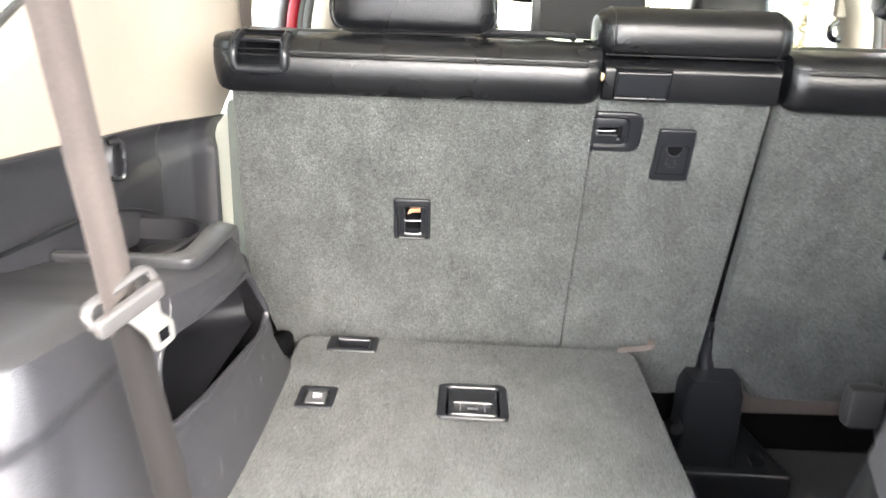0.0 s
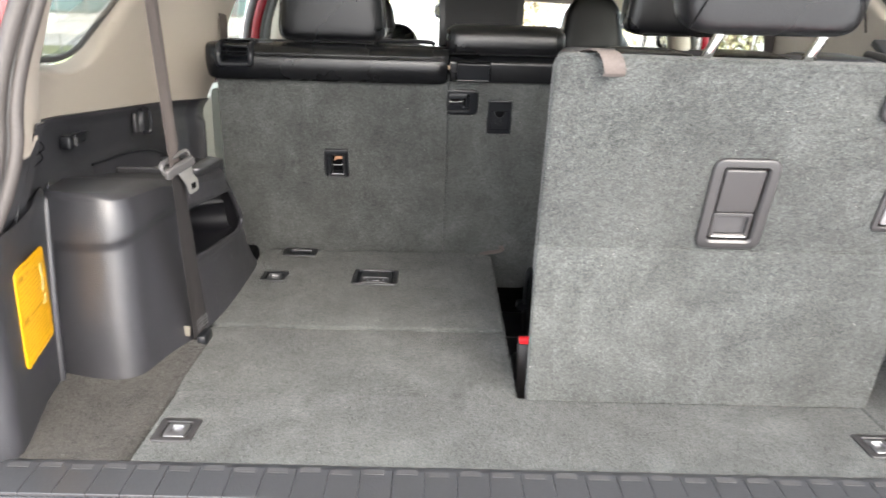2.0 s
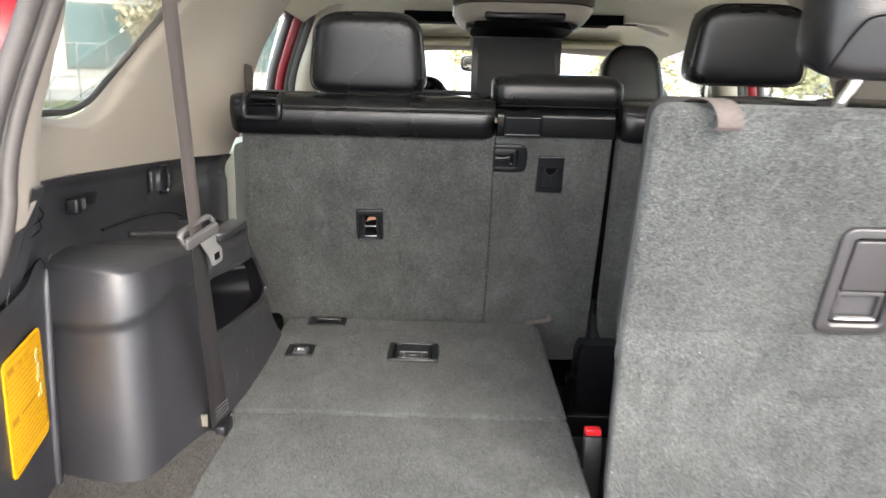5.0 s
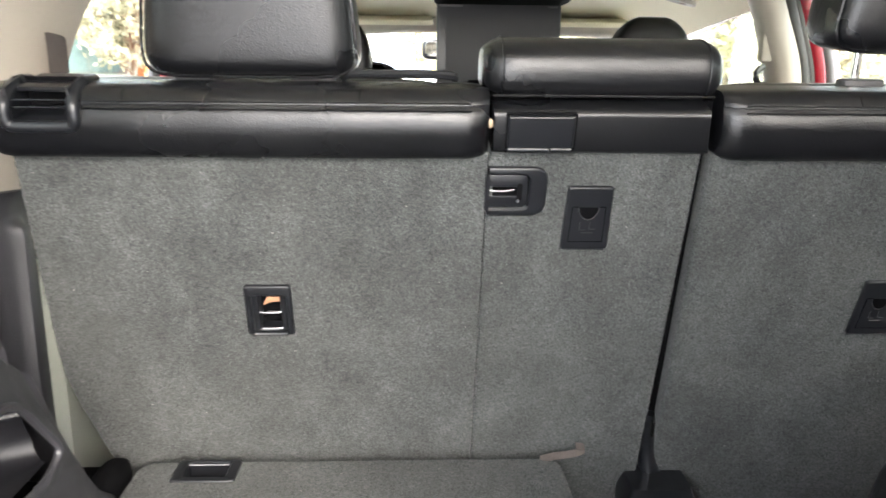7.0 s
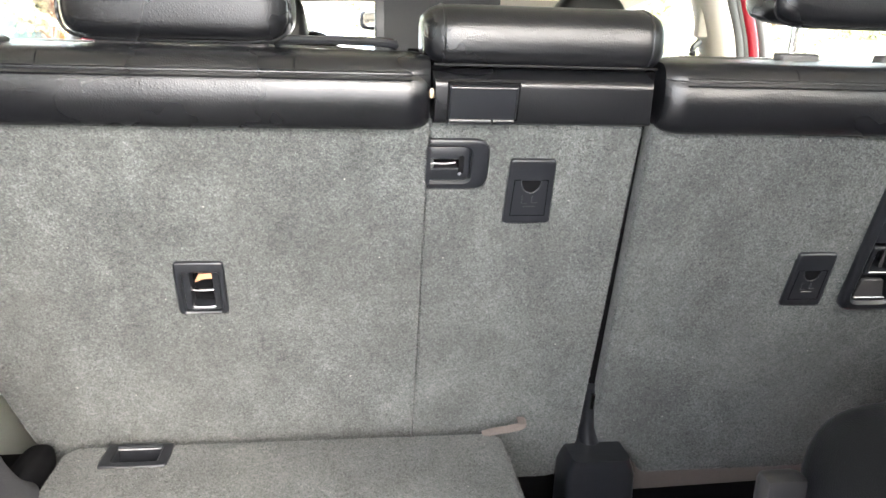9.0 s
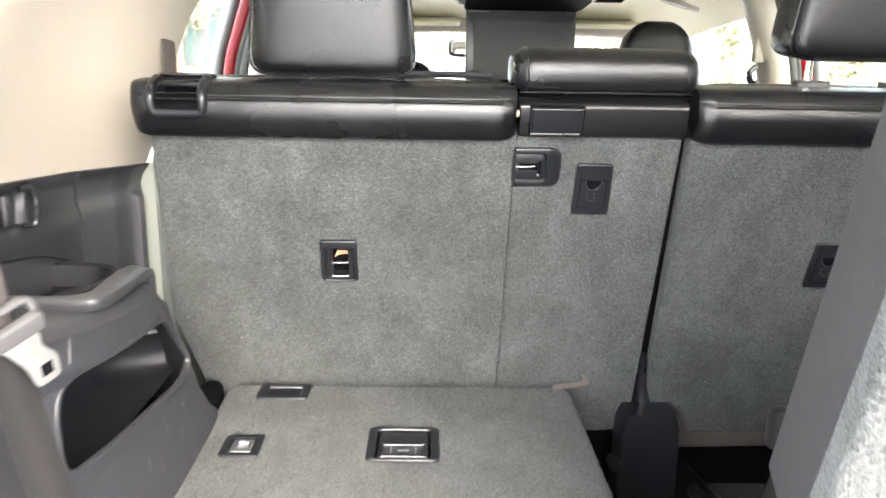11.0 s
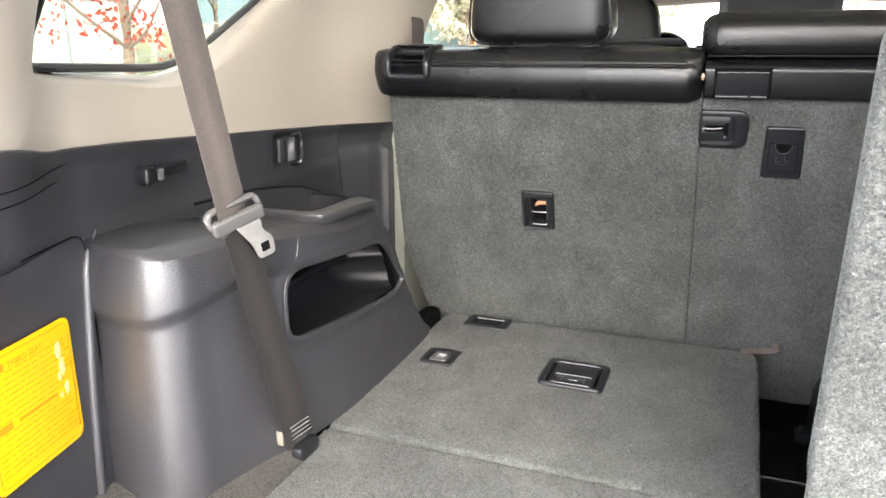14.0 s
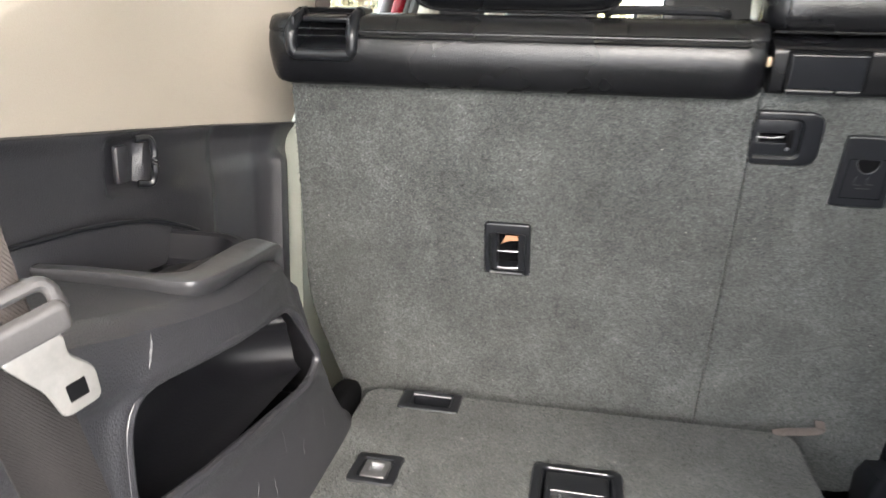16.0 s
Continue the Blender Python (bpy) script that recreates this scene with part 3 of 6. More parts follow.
roof = grid(40, 60, roof_sheet)
bmesh.ops.delete(roof, geom=[f for f in roof.faces if abs(f.calc_center_median().x) < 0.40 and 2.12 < f.calc_center_median().y < 2.46], context="FACES")
ceiling = tagged(part("ceiling", roof, LINER), "cream cloth headliner with a sunroof opening", "ceiling", kind="structure")
tagged(part("roof_panel", loft([[Vector((x, y, roof_z(y) + 0.05 - 0.1 * (abs(x) / 0.78) ** 4)) for x in (-0.78, -0.6, -0.3, 0, 0.3, 0.6, 0.78)] for y in (0.36, 1.0, 1.6, 2.1, 2.5, 2.9)], closed=False), RED),
       "red painted steel roof", "roof", kind="structure")
tagged(part("sunroof_frame", bezel(rect(0.86, 0.36, 0.03), rect(0.78, 0.29, 0.03), 0.006, pose(0, 2.29, 0.752, 180 + 4), depth=0.03), HOLE), "dark sunroof opening surround", "sunroof", kind="structure")


def pillar(sgn):
    """Centre pillar: beige inside, dark seal, red flange towards the door opening."""
    ob = tagged(new("pillar_left" if sgn < 0 else "pillar_right"), "centre pillar with beige trim and red painted edge", "pillar", kind="structure")
    def line(x0, x1, y):
        return smooth_line([(sgn * (x0 + 0.01), y, -0.3), (sgn * (x0 + 0.005), y, 0.2), (sgn * x0, y, 0.48), (sgn * (x0 * 0.55 + x1 * 0.45 + 0.006), y, 0.63), (sgn * x1, y + 0.01, 0.80)], 6)
    part("inner_trim", tube(line(0.70, 0.60, 1.945), 0.055, 14, flat=0.7), BEIGE, ob, "beige pillar trim")
    part("door_seal", tube(line(0.745, 0.645, 1.925), 0.013, 10), RUBBER, ob, "black door seal")
    part("grey_seal", tube(line(0.765, 0.665, 1.935), 0.012, 10), SEALGREY, ob, "grey door seal")
    part("painted_edge", tube(line(0.785, 0.688, 1.94), 0.02, 12), RED, ob, "red painted pillar edge")
    part("outer_seal", tube(line(0.822, 0.724, 1.955), 0.017, 10), RUBBER, ob, "black door seal")
    return ob


pillar(-1)
pillar(1)
for sgn, name in ((-1, "jamb_left"), (1, "jamb_right")):
    jamb = slab(round_poly([(1.17, -0.28), (1.70, -0.28), (1.62, 0.16), (1.50, 0.385), (1.17, 0.385)], 0.02), 0.0, -0.05, plane_matrix((sgn * 0.775, 0, 0), (0, 1, 0), (0, 0, 1)) if sgn > 0 else plane_matrix((sgn * 0.775, 0, 0), (0, 1, 0), (0, 0, 1)) @ Matrix.Diagonal((1, 1, -1, 1)), r=0.01)
    ob = tagged(part(name, jamb, JAMB), "pale door jamb trim beside the second row", "door jamb", kind="structure")
    part("ledge", tube([(sgn * 0.772, 1.18, 0.375), (sgn * 0.772, 1.49, 0.372)], 0.007, 8), JAMB, ob)
    # sill and lower body between the pillars
    tagged(part("sill_left" if sgn < 0 else "sill_right", box((0.16, 1.75, 0.14), (sgn * 0.80, 2.05, -0.33), r=0.02), RED), "red painted door sill", "sill", kind="structure")

# closed side doors: painted skin, dark inner trim, tinted pane
DOORGLASS = plain_glass("tinted_door_glass", (0.60, 0.63, 0.61))
for k, (sgn, y0, y1) in enumerate(((-1, 1.20, 1.92), (1, 1.20, 1.92), (-1, 1.98, 2.92), (1, 1.98, 2.92))):
    door = tagged(new("door_%d" % (k + 1)), "closed side door, red outside with dark inner trim", "car door", kind="structure")
    part("skin", box((0.03, y1 - y0, 0.78), (sgn * 0.885, (y0 + y1) / 2, -0.02), r=0.01), RED, door, "red painted door skin")
    part("inner_trim", box((0.03, y1 - y0 - 0.02, 0.70), (sgn * 0.852, (y0 + y1) / 2, -0.01), r=0.012), PLASTIC, door, "dark moulded inner trim")
    part("pane", loft([[Vector((sgn * (x + d), y, z)) for x, y, z in ((0.866, y0, 0.36), (0.866, y1, 0.36), (0.805, y1, 0.62), (0.745, y1, 0.80), (0.745, y0, 0.80), (0.805, y0, 0.62))] for d in (0.0, 0.004)]), DOORGLASS, door, "lightly tinted window pane", smooth=False)

# windscreen frame and glass, dashboard
frame_bm = tube(smooth_line([(-0.72, 3.25, 0.10), (-0.69, 3.05, 0.45), (-0.62, 2.86, 0.655), (-0.3, 2.84, 0.695), (0, 2.835, 0.70), (0.3, 2.84, 0.695), (0.62, 2.86, 0.655), (0.69, 3.05, 0.45), (0.72, 3.25, 0.10)], 8), 0.045, 12)
tagged(part("windscreen_frame", frame_bm, BEIGE), "beige windscreen header and front pillars", "pillar", kind="structure")
screen_glass = loft([[Vector((x, 2.86 + 0.02, 0.70)) for x in (-0.64, 0, 0.64)], [Vector((x, 3.30, 0.12)) for x in (-0.72, 0, 0.72)]], closed=False)
ob = tagged(part("window_3", screen_glass, GLASS, smooth=False), "clear windscreen glass", "window", kind="structure")
ob.visible_shadow = False
dash = cushion((1.5, 0.5, 0.32), pose(0, 3.1, 0.12), 0.5, 0.3)
tagged(part("dashboard", dash, PLASTIC), "black moulded dashboard", "dashboard", kind="structure")

# tailgate sill: moulded scuff plate with ribs
sill = tagged(new("tailgate_sill"), "dark grey ribbed plastic scuff plate along the tailgate opening", "sill", kind="structure")
prof = [(0.10, -0.012), (0.094, 0.004), (0.085, 0.008), (0.06, 0.007), (0.03, 0.004), (0.012, -0.004), (0.002, -0.018), (-0.004, -0.04), (-0.006, -0.10)]
part("plate", loft([[Vector((x, y, z)) for y, z in prof] for x in [-0.76 + 1.52 * k / 30 for k in range(31)]], closed=False), SILLPL, sill)
rib = bmesh.new()
rib_mesh = bpy.data.meshes.new("rib")
join(rib, box((0.0417, 0.060, 0.005), (0, 0.048, 0.0030), pose(0, 0, 0, 3), r=0.0012, seg=3))
rib.to_mesh(rib_mesh)
rib.free()
rib_mesh.materials.append(SILLPL)
worn_bm = box((0.026, 0.010, 0.0008), (0, 0.072, 0.0068), pose(0, 0, 0, 3), r=0.0003)
worn_mesh = bpy.data.meshes.new("worn_patch")
worn_bm.to_mesh(worn_mesh)
worn_bm.free()
worn_mesh.materials.append(WORNPL)
for k in range(33):
    ob = new("rib", rib_mesh)
    ob.parent, ob.location = sill, (-0.672 + 0.042 * k, 0, 0)
    worn = new("worn_patch", worn_mesh)
    worn.parent, worn.location = sill, (-0.675 + 0.042 * k, 0.002 * math.sin(k * 2.3), 0)
gate = tagged(new("tailgate"), "open tailgate raised over the load bay", "tailgate", kind="structure")
part("inner_panel", loft([[Vector((x, y, z - 0.03 * (x / 0.68) ** 4)) for x in (-0.68, -0.5, 0, 0.5, 0.68)] for y, z in ((0.33, 0.86), (0.1, 0.95), (-0.3, 1.10), (-0.62, 1.26))], closed=False), PLASTIC, gate)
part("outer_panel", loft([[Vector((x, y, z + 0.06 - 0.03 * (x / 0.72) ** 4)) for x in (-0.72, -0.5, 0, 0.5, 0.72)] for y, z in ((0.34, 0.86), (0.1, 0.95), (-0.3, 1.10), (-0.64, 1.27))], closed=False), RED, gate, "red painted outer panel")
tagged(part("bumper_top", box((1.7, 0.16, 0.12), (0, -0.07, -0.19), r=0.03, seg=4), RED), "red painted bumper top under the tailgate opening", "bumper", kind="structure")


# ---- storage bins over the wheel arches ----
POCKET = round_poly([(0.512, 0.244), (0.508, 0.143), (0.57, 0.140), (0.80, 0.119), (0.842, 0.134), (0.775, 0.223), (0.62, 0.238)], [0.04, 0.030, 0.02, 0.022, 0.018, 0.035, 0.02], 6)


def bin_side(z):
    """The bin's outline on the load floor at height z, from the rear wall round to the front."""
    toe, out = 0.013 * max(0.0, 1 - z / 0.12), max(0.0, z - 0.15)
    knots = []
    for x, y, crease, nx, ny in ((-0.775, 0.352, 0.222, 0, -1), (-0.75, 0.344, 0.222, 0, -1), (-0.69, 0.326, 0.224, 0.2, -1), (-0.642, 0.325, 0.228, 0.5, -0.9), (-0.617, 0.349, 0.234, 0.8, -0.7),
                                 (-0.608, 0.39, 0.242, 0.9, -0.4), (-0.598, 0.435, 0.250, 1, -0.2), (-0.587, 0.50, 0.256, 1, 0)):
        turn = 0.008 * max(0.0, (z - 0.25) / 0.05) ** 2
        lip = smoothstep(crease - 0.010, crease + 0.012, z)
        d = 0.004 * lip - 0.010 * (z / 0.3) * (1 - 0.6 * lip)
        knots.append((x + nx * (d - turn) + 0.6 * toe * (y > 0.48), y + ny * (d - turn)))
    knots += [(-0.578 + toe, 0.60), (-0.575 + toe, 0.70), (-0.576 + toe - 0.16 * out, 0.82 - 0.25 * max(0, z - 0.24)), (-0.584 + toe - 0.16 * out, 0.945 - 0.36 * z),
              (-0.612, 0.99 - 0.42 * z), (-0.70, 1.03 - 0.45 * z), (-0.78, 1.05 - 0.45 * z)]
    return smooth_line([(x, y, 0) for x, y in knots], 26)


BIN_EDGE = ((0.30, 0.316), (0.45, 0.312), (0.53, 0.298), (0.60, 0.288), (0.66, 0.281), (0.75, 0.277), (0.79, 0.270), (0.83, 0.245), (0.87, 0.215), (0.91, 0.172), (0.96, 0.105), (1.00, 0.030), (1.06, 0.005))


def bin_top(y):
    """Height of the bin's upper edge along the car."""
    for (a, za), (b, zb) in zip(BIN_EDGE, BIN_EDGE[1:]):
        if y <= b:
            t = max(0.0, (y - a) / (b - a))
            return za + (zb - za) * (t * 0.6 + 0.4 * t * t * (3 - 2 * t)) - 0.010
    return -0.005


def bin_face(y, z):
    """The bin's inner side at a place along the car."""
    near_y = min((p for p in bin_side(z) if p.x > -0.66), key=lambda p: abs(p.y - y))
    return near_y.x + 0.003


def build_bin(sgn):
    ob = thing("storage_bin", "black grained plastic wheel-arch storage bin with an open side pocket" if sgn < 0 else "black grained plastic wheel-arch cover", "storage bin", "wheel-arch bins")
    rings = []
    levels = [0.30 * k / 96 for k in range(97)]
    for z in levels:
        ring = []
        for p in bin_side(z):
            zz = min(z, z * bin_top(p.y) / 0.306)
            x, y = p.x, p.y
            if 0.44 < y < 0.86 and x > -0.64 and sgn < 0:
                d = inside_distance((y, zz), POCKET)
                x += 0.003 * smoothstep(-0.022, -0.006, d)
            ring.append(Vector((x, y, zz)))
        rings.append(ring)
    last = rings[-1]
    for k in range(1, 67):
        u = k / 66
        ring = []
        for p in last:
            far = -0.775
            x = p.x + (far - p.x) * u
            y = p.y + (max(p.y, 0.345) - p.y) * smoothstep(0, 0.3, u)
            crisp = smoothstep(0.48, 0.60, y)
            round_off = 0.011 * math.sin(min(1, u * (5 + 4 * crisp)) * math.pi / 2)
            z = p.z + round_off * (0.4 if y > 0.84 else 1.0)
            z -= 0.16 * smoothstep(0.83, 0.93, y) * smoothstep(0.10, 0.9, u)
            ring.append(Vector((x, y, z)))
        rings.append(ring)
    rings = [[Vector((-sgn * p.x, p.y + (0.145 * smoothstep(0.75, 0.45, p.y) if sgn > 0 else 0), p.z)) for p in r] for r in rings]
    shell = loft(rings, closed=False)
    if sgn < 0:
        cut = [f for f in shell.faces if f.calc_center_median().x > -0.64 and 0.44 < f.calc_center_median().y < 0.86 and f.calc_center_median().z < 0.29
               and inside_distance((f.calc_center_median().y, f.calc_center_median().z), POCKET) > 0.0]
        cut += [f for f in shell.faces if -0.762 < f.calc_center_median().x < -0.630 and 0.618 < f.calc_center_median().y < 0.815 and f.calc_center_median().z > 0.24 and f not in cut]
        bmesh.ops.delete(shell, geom=cut, context="FACES")
    part("shell", shell, PLASTIC, ob)
    if sgn > 0:
        part("armrest", box((0.20, 0.42, 0.088), (0.652, 0.622, 0.270), r=0.012, seg=4), PLASTIC, ob, "black moulded armrest block")
        part("armrest_edge", tube([(0.748, 0.413, 0.232), (0.748, 0.413, 0.306)], 0.004, 8), PLASTIC, ob, "rounded corner of the armrest")
        part("shelf_line", tube([(wall_x(y, 0.318) - 0.004, y, 0.318) for y in (0.23, 0.27, 0.31, 0.35, 0.40)], 0.0022, 6), PLASTIC, ob, "raised line along the side panel")
        part("upright_ledge", tube([(0.742, 0.462, -0.002), (0.738, 0.462, 0.08), (0.735, 0.462, 0.16)], 0.006, 8), PLASTIC, ob, "upright ledge below the armrest")
    if sgn < 0:
        outline = [p for p, q in zip(POCKET, POCKET[1:] + POCKET[:1]) if (p - q).length > 1e-4]
        rim_line = [(bin_face(p.x, p.y) - 0.0022 - 0.0015 * smoothstep(0.66, 0.54, p.x), p.x, p.y) for p in outline]
        part("pocket_rim", tube(rim_line + rim_line[:2], 0.0048, 8, up=(1, 0, 0)), PLASTIC, ob, "rounded rim of the side pocket")
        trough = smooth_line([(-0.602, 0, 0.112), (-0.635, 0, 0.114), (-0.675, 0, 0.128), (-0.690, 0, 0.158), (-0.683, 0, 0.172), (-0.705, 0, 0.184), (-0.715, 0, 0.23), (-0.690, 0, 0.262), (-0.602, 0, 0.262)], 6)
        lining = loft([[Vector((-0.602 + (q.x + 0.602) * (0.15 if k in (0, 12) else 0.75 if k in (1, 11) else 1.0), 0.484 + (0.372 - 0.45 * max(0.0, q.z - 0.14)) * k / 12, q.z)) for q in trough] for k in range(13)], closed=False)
        # the pocket's inner shade comes from the darker plastic colour
        part("pocket_lining", lining, POCKET_SHADE, ob, "moulded inside of the pocket, darkened for its shade")
        mouth = round_poly([(-0.768, 0.630), (-0.627, 0.630), (-0.627, 0.78), (-0.665, 0.828), (-0.768, 0.828)], [0.01, 0.03, 0.05, 0.05, 0.01], 7)
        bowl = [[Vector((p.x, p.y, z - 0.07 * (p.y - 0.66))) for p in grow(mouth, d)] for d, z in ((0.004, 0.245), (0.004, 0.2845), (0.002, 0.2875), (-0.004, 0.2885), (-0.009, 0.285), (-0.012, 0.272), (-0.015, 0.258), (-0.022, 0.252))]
        # tray in the same darkened plastic, its shade coloured in
        part("cup_tray", loft(bowl, caps=(False, True)), POCKET_SHADE, ob, "recessed cup tray with a rounded lip")
        outer = smooth_line([(-0.745, 0.617, 0.292), (-0.699, 0.615, 0.294), (-0.643, 0.612, 0.2945), (-0.610, 0.606, 0.2955), (-0.590, 0.608, 0.2965), (-0.5835, 0.630, 0.296), (-0.583, 0.685, 0.293), (-0.587, 0.735, 0.2895), (-0.591, 0.772, 0.285), (-0.595, 0.792, 0.274), (-0.598, 0.803, 0.250)], 8)
        inner = smooth_line([(-0.745, 0.631, 0.292), (-0.699, 0.629, 0.294), (-0.652, 0.627, 0.2945), (-0.626, 0.626, 0.2955), (-0.608, 0.632, 0.2975), (-0.606, 0.655, 0.298), (-0.612, 0.700, 0.2955), (-0.617, 0.745, 0.292), (-0.619, 0.780, 0.287), (-0.618, 0.802, 0.276), (-0.616, 0.815, 0.250)], 8)
        rim = []
        for o, i in zip(outer, inner):
            side = (o - i).normalized()
            rim.append([i - Vector((0, 0, 0.034)), i - Vector((0, 0, 0.003)) - side * 0.0012, i - Vector((0, 0, 0.0008)), i + side * 0.002, o - side * 0.002, o - Vector((0, 0, 0.0008)), o - Vector((0, 0, 0.003)) + side * 0.0006, o - Vector((0, 0, 0.0065)) - side * 0.0008, o - Vector((0, 0, 0.020)) - side * 0.011])
        part("tray_rim", loft(rim), RIMPL, ob, "paler raised rim widening into an armrest")
        part("tray_divider", box((0.10, 0.006, 0.016), (-0.70, 0.705, 0.256), r=0.0015), PLASTIC, ob, "low divider in the tray")
        arch = smooth_line([(-0.764, 0.56, 0.308), (-0.752, 0.63, 0.309), (-0.744, 0.70, 0.307), (-0.738, 0.78, 0.296), (-0.737, 0.85, 0.274), (-0.739, 0.90, 0.252), (-0.742, 0.935, 0.230)], 8)
        part("tray_lid", loft([[Vector((p.x - d, p.y, z if z else p.z)) for p in arch] for d, z in ((0.0, 0.16), (0.0, 0), (0.008, 0), (0.008, 0.16))], closed=False), PLASTIC, ob, "arched lid standing behind the tray")
        part("tray_edge", tube(arch, 0.0028, 8), BEZEL, ob, "black edge along the tray's back")
        rib_line = smooth_line([(-wall_x(y, z) + 0.007, y, z) for y, z in ((0.318, 0.0), (0.326, 0.12), (0.337, 0.22), (0.346, 0.285), (0.368, 0.318))], 8)
        part("edge_rib", tube(rib_line, [0.0062] * 22 + [0.0062 - 0.0005 * q for q in range(len(rib_line) - 22)], 10), PLASTIC, ob, "raised rib along the bin's rear edge")
        rk = random.Random(12)
        for y, z, dy, dz, thick in ((0.541, 0.279, -0.013, -0.040, 0.0015), (0.538, 0.272, -0.006, -0.018, 0.0012), (0.597, 0.258, -0.009, -0.013, 0.0003), (0.760, 0.243, -0.012, -0.010, 0.0008), (0.700, 0.262, 0.010, -0.004, 0.00022), (0.640, 0.268, 0.014, 0.003, 0.00022),
                                   (0.665, 0.06, 0.003, 0.02, 0.0003), (0.60, 0.03, 0.006, 0.025, 0.0003), (0.70, 0.045, 0.002, 0.022, 0.00022), (0.735, 0.075, -0.003, 0.030, 0.00022), (0.775, 0.05, 0.003, 0.018, 0.00022), (0.845, 0.045, 0.002, 0.024, 0.00022), (0.56, 0.045, 0.004, 0.014, 0.00022), (0.80, 0.08, 0.002, 0.012, 0.00022)):
            marks = []
            for q in range(7):
                yy, zz = y + dy * q / 6 + 0.0016 * rk.uniform(-1, 1), z + dz * q / 6
                marks.append((bin_face(yy, min(0.3, zz * 0.306 / bin_top(yy))) - 0.0029, yy, zz))
            part("scuff_mark", tube(marks, [thick * w for w in (0.2, 0.7, 1.0, 0.6, 1.0, 0.7, 0.2)], 5), SCUFF, ob, "pale scuff in the plastic")
    return ob


build_bin(-1)
build_bin(1)
# added gap filler between bin and second row, blackened to give the gap's shade
tagged(part("gap_shade_filler", cushion((0.040, 0.10, 0.05), pose(-0.606, 1.01, -0.010), 0.7, 0.7), HOLE), "near-black filler for the shaded gap beside the second row", "felt", kind="structure")


# ---- fittings on the side walls ----
def wall_hook(sgn, y, z):
    ob = thing("cargo_hook", "small black plastic cargo hook on the side panel", "hook", "wall hooks")
    x = sgn * (wall_x(y, z) - 0.004)
    part("base", box((0.010, 0.080, 0.017), (x, y, z), r=0.004, seg=3), BEZEL, ob)
    part("lip", box((0.009, 0.060, 0.006), (x - sgn * 0.007, y + 0.008, z + 0.007), r=0.002), BEZEL, ob, "upper lip of the hook")
    part("tab", box((0.020, 0.018, 0.024), (x - sgn * 0.006, y - 0.034, z - 0.001), r=0.005, seg=3), BEZEL, ob, "raised tab")
    # a highlight on the hook, added as a pale block
    part("inset", box((0.006, 0.010, 0.016), (x - sgn * 0.009, y - 0.012, z - 0.002), r=0.002), EDGE_GLINT, ob, "pale inset painted as the hook's highlight")
    return ob


wall_hook(-1, 0.504, 0.364)
for z, y1 in ((0.400, 0.337), (0.386, 0.313)):
    tagged(part("trim_groove", tube([(-wall_x(y, z) + 0.0045, y, z) for y in [0.165 + (y1 - 0.165) * q / 8 for q in range(9)]], [0.0003] + [0.0007] * 7 + [0.0002], 6), HOLE), "short moulded groove in the black side panel", "groove", kind="structure")
bag = thing("strap_hook", "black plastic strap hook in a round recess", "hook", "wall hooks")
part("hook_arch", tube(smooth_line([(-0.766, 0.812, 0.376), (-0.756, 0.824, 0.375), (-0.753, 0.826, 0.352), (-0.756, 0.824, 0.329), (-0.766, 0.812, 0.328)], 6), 0.0042, 8), BEZEL, bag)
part("hook_body", box((0.008, 0.020, 0.040), (-0.772, 0.792, 0.352), r=0.003), PLASTIC, bag)

panel_door = thing("jack_cover", "black plastic access cover with a yellow warning label", "access cover")
mL = plane_matrix((-wall_x(0.255, 0.167) + 0.006, 0.255, 0.167), (-wall_x(0.34, 0.16) + wall_x(0.17, 0.16), 0.17, 0), (0, 0, 1))
def on_wall(u, v, proud):
    """A place on the access cover, which follows the wall."""
    q = mL @ Vector((u, v, 0))
    return Vector((-wall_x(q.y, q.z) + 0.004 + proud, q.y, q.z))


part("cover_panel", grid(24, 36, lambda u, v: on_wall(-0.183 + u * 0.276, -0.188 + v * 0.339, 0.0022)), PLASTIC, panel_door)
gap = [on_wall(p.x, p.y, 0.0020) for p in rect(0.280, 0.343, 0.026, -0.045, -0.0185, steps=8)]
part("cover_gap", tube(gap + gap[:1], 0.0008, 6), HOLE, panel_door, "dark gap round the cover")
label_m = mL @ Matrix.Translation((-0.022, -0.001, 0.0062))
label = part("warning_label", slab(rect(0.135, 0.145, 0.012), 0.0006, -0.001, label_m, r=0.0003), YELLOW, panel_door, "yellow warning label with worn print")
bars = bmesh.new()
rs = random.Random(4)
for k in range(19):
    y = 0.056 - 0.0062 * k
    if k in (0, 10):
        join(bars, box((0.022, 0.008, 0.0003), (-0.046, y, 0.0009), label_m, r=0))
        if k:
            join(bars, box((0.060, 0.0034, 0.0003), (0.004, y, 0.0009), label_m, r=0))
    else:
        x = -0.058
        while x < 0.05:
            w = 0.006 + 0.014 * rs.random()
            join(bars, box((w, 0.0009, 0.0003), (x + w / 2, y, 0.0009), label_m, r=0))
            x += w + 0.003
words = bpy.data.curves.new("words", "FONT")
words.body, words.size, words.extrude = "THIRD SEAT", 0.0095, 0.00015
lettering = bpy.data.objects.new("words", words)
text_mesh = bpy.data.meshes.new_from_object(lettering)
text_mesh.transform(label_m @ Matrix.Translation((-0.030, 0.0525, 0.0009)))
text_mesh.materials.clear()
text_mesh.materials.append(INK)
new("words", text_mesh).parent = label
bpy.data.objects.remove(lettering)
border = [label_m @ Vector((x, y, 0.0009)) for x, y in rect(0.124, 0.134, 0.009)]
tube(border + border[:1], 0.0005, 4, bars)
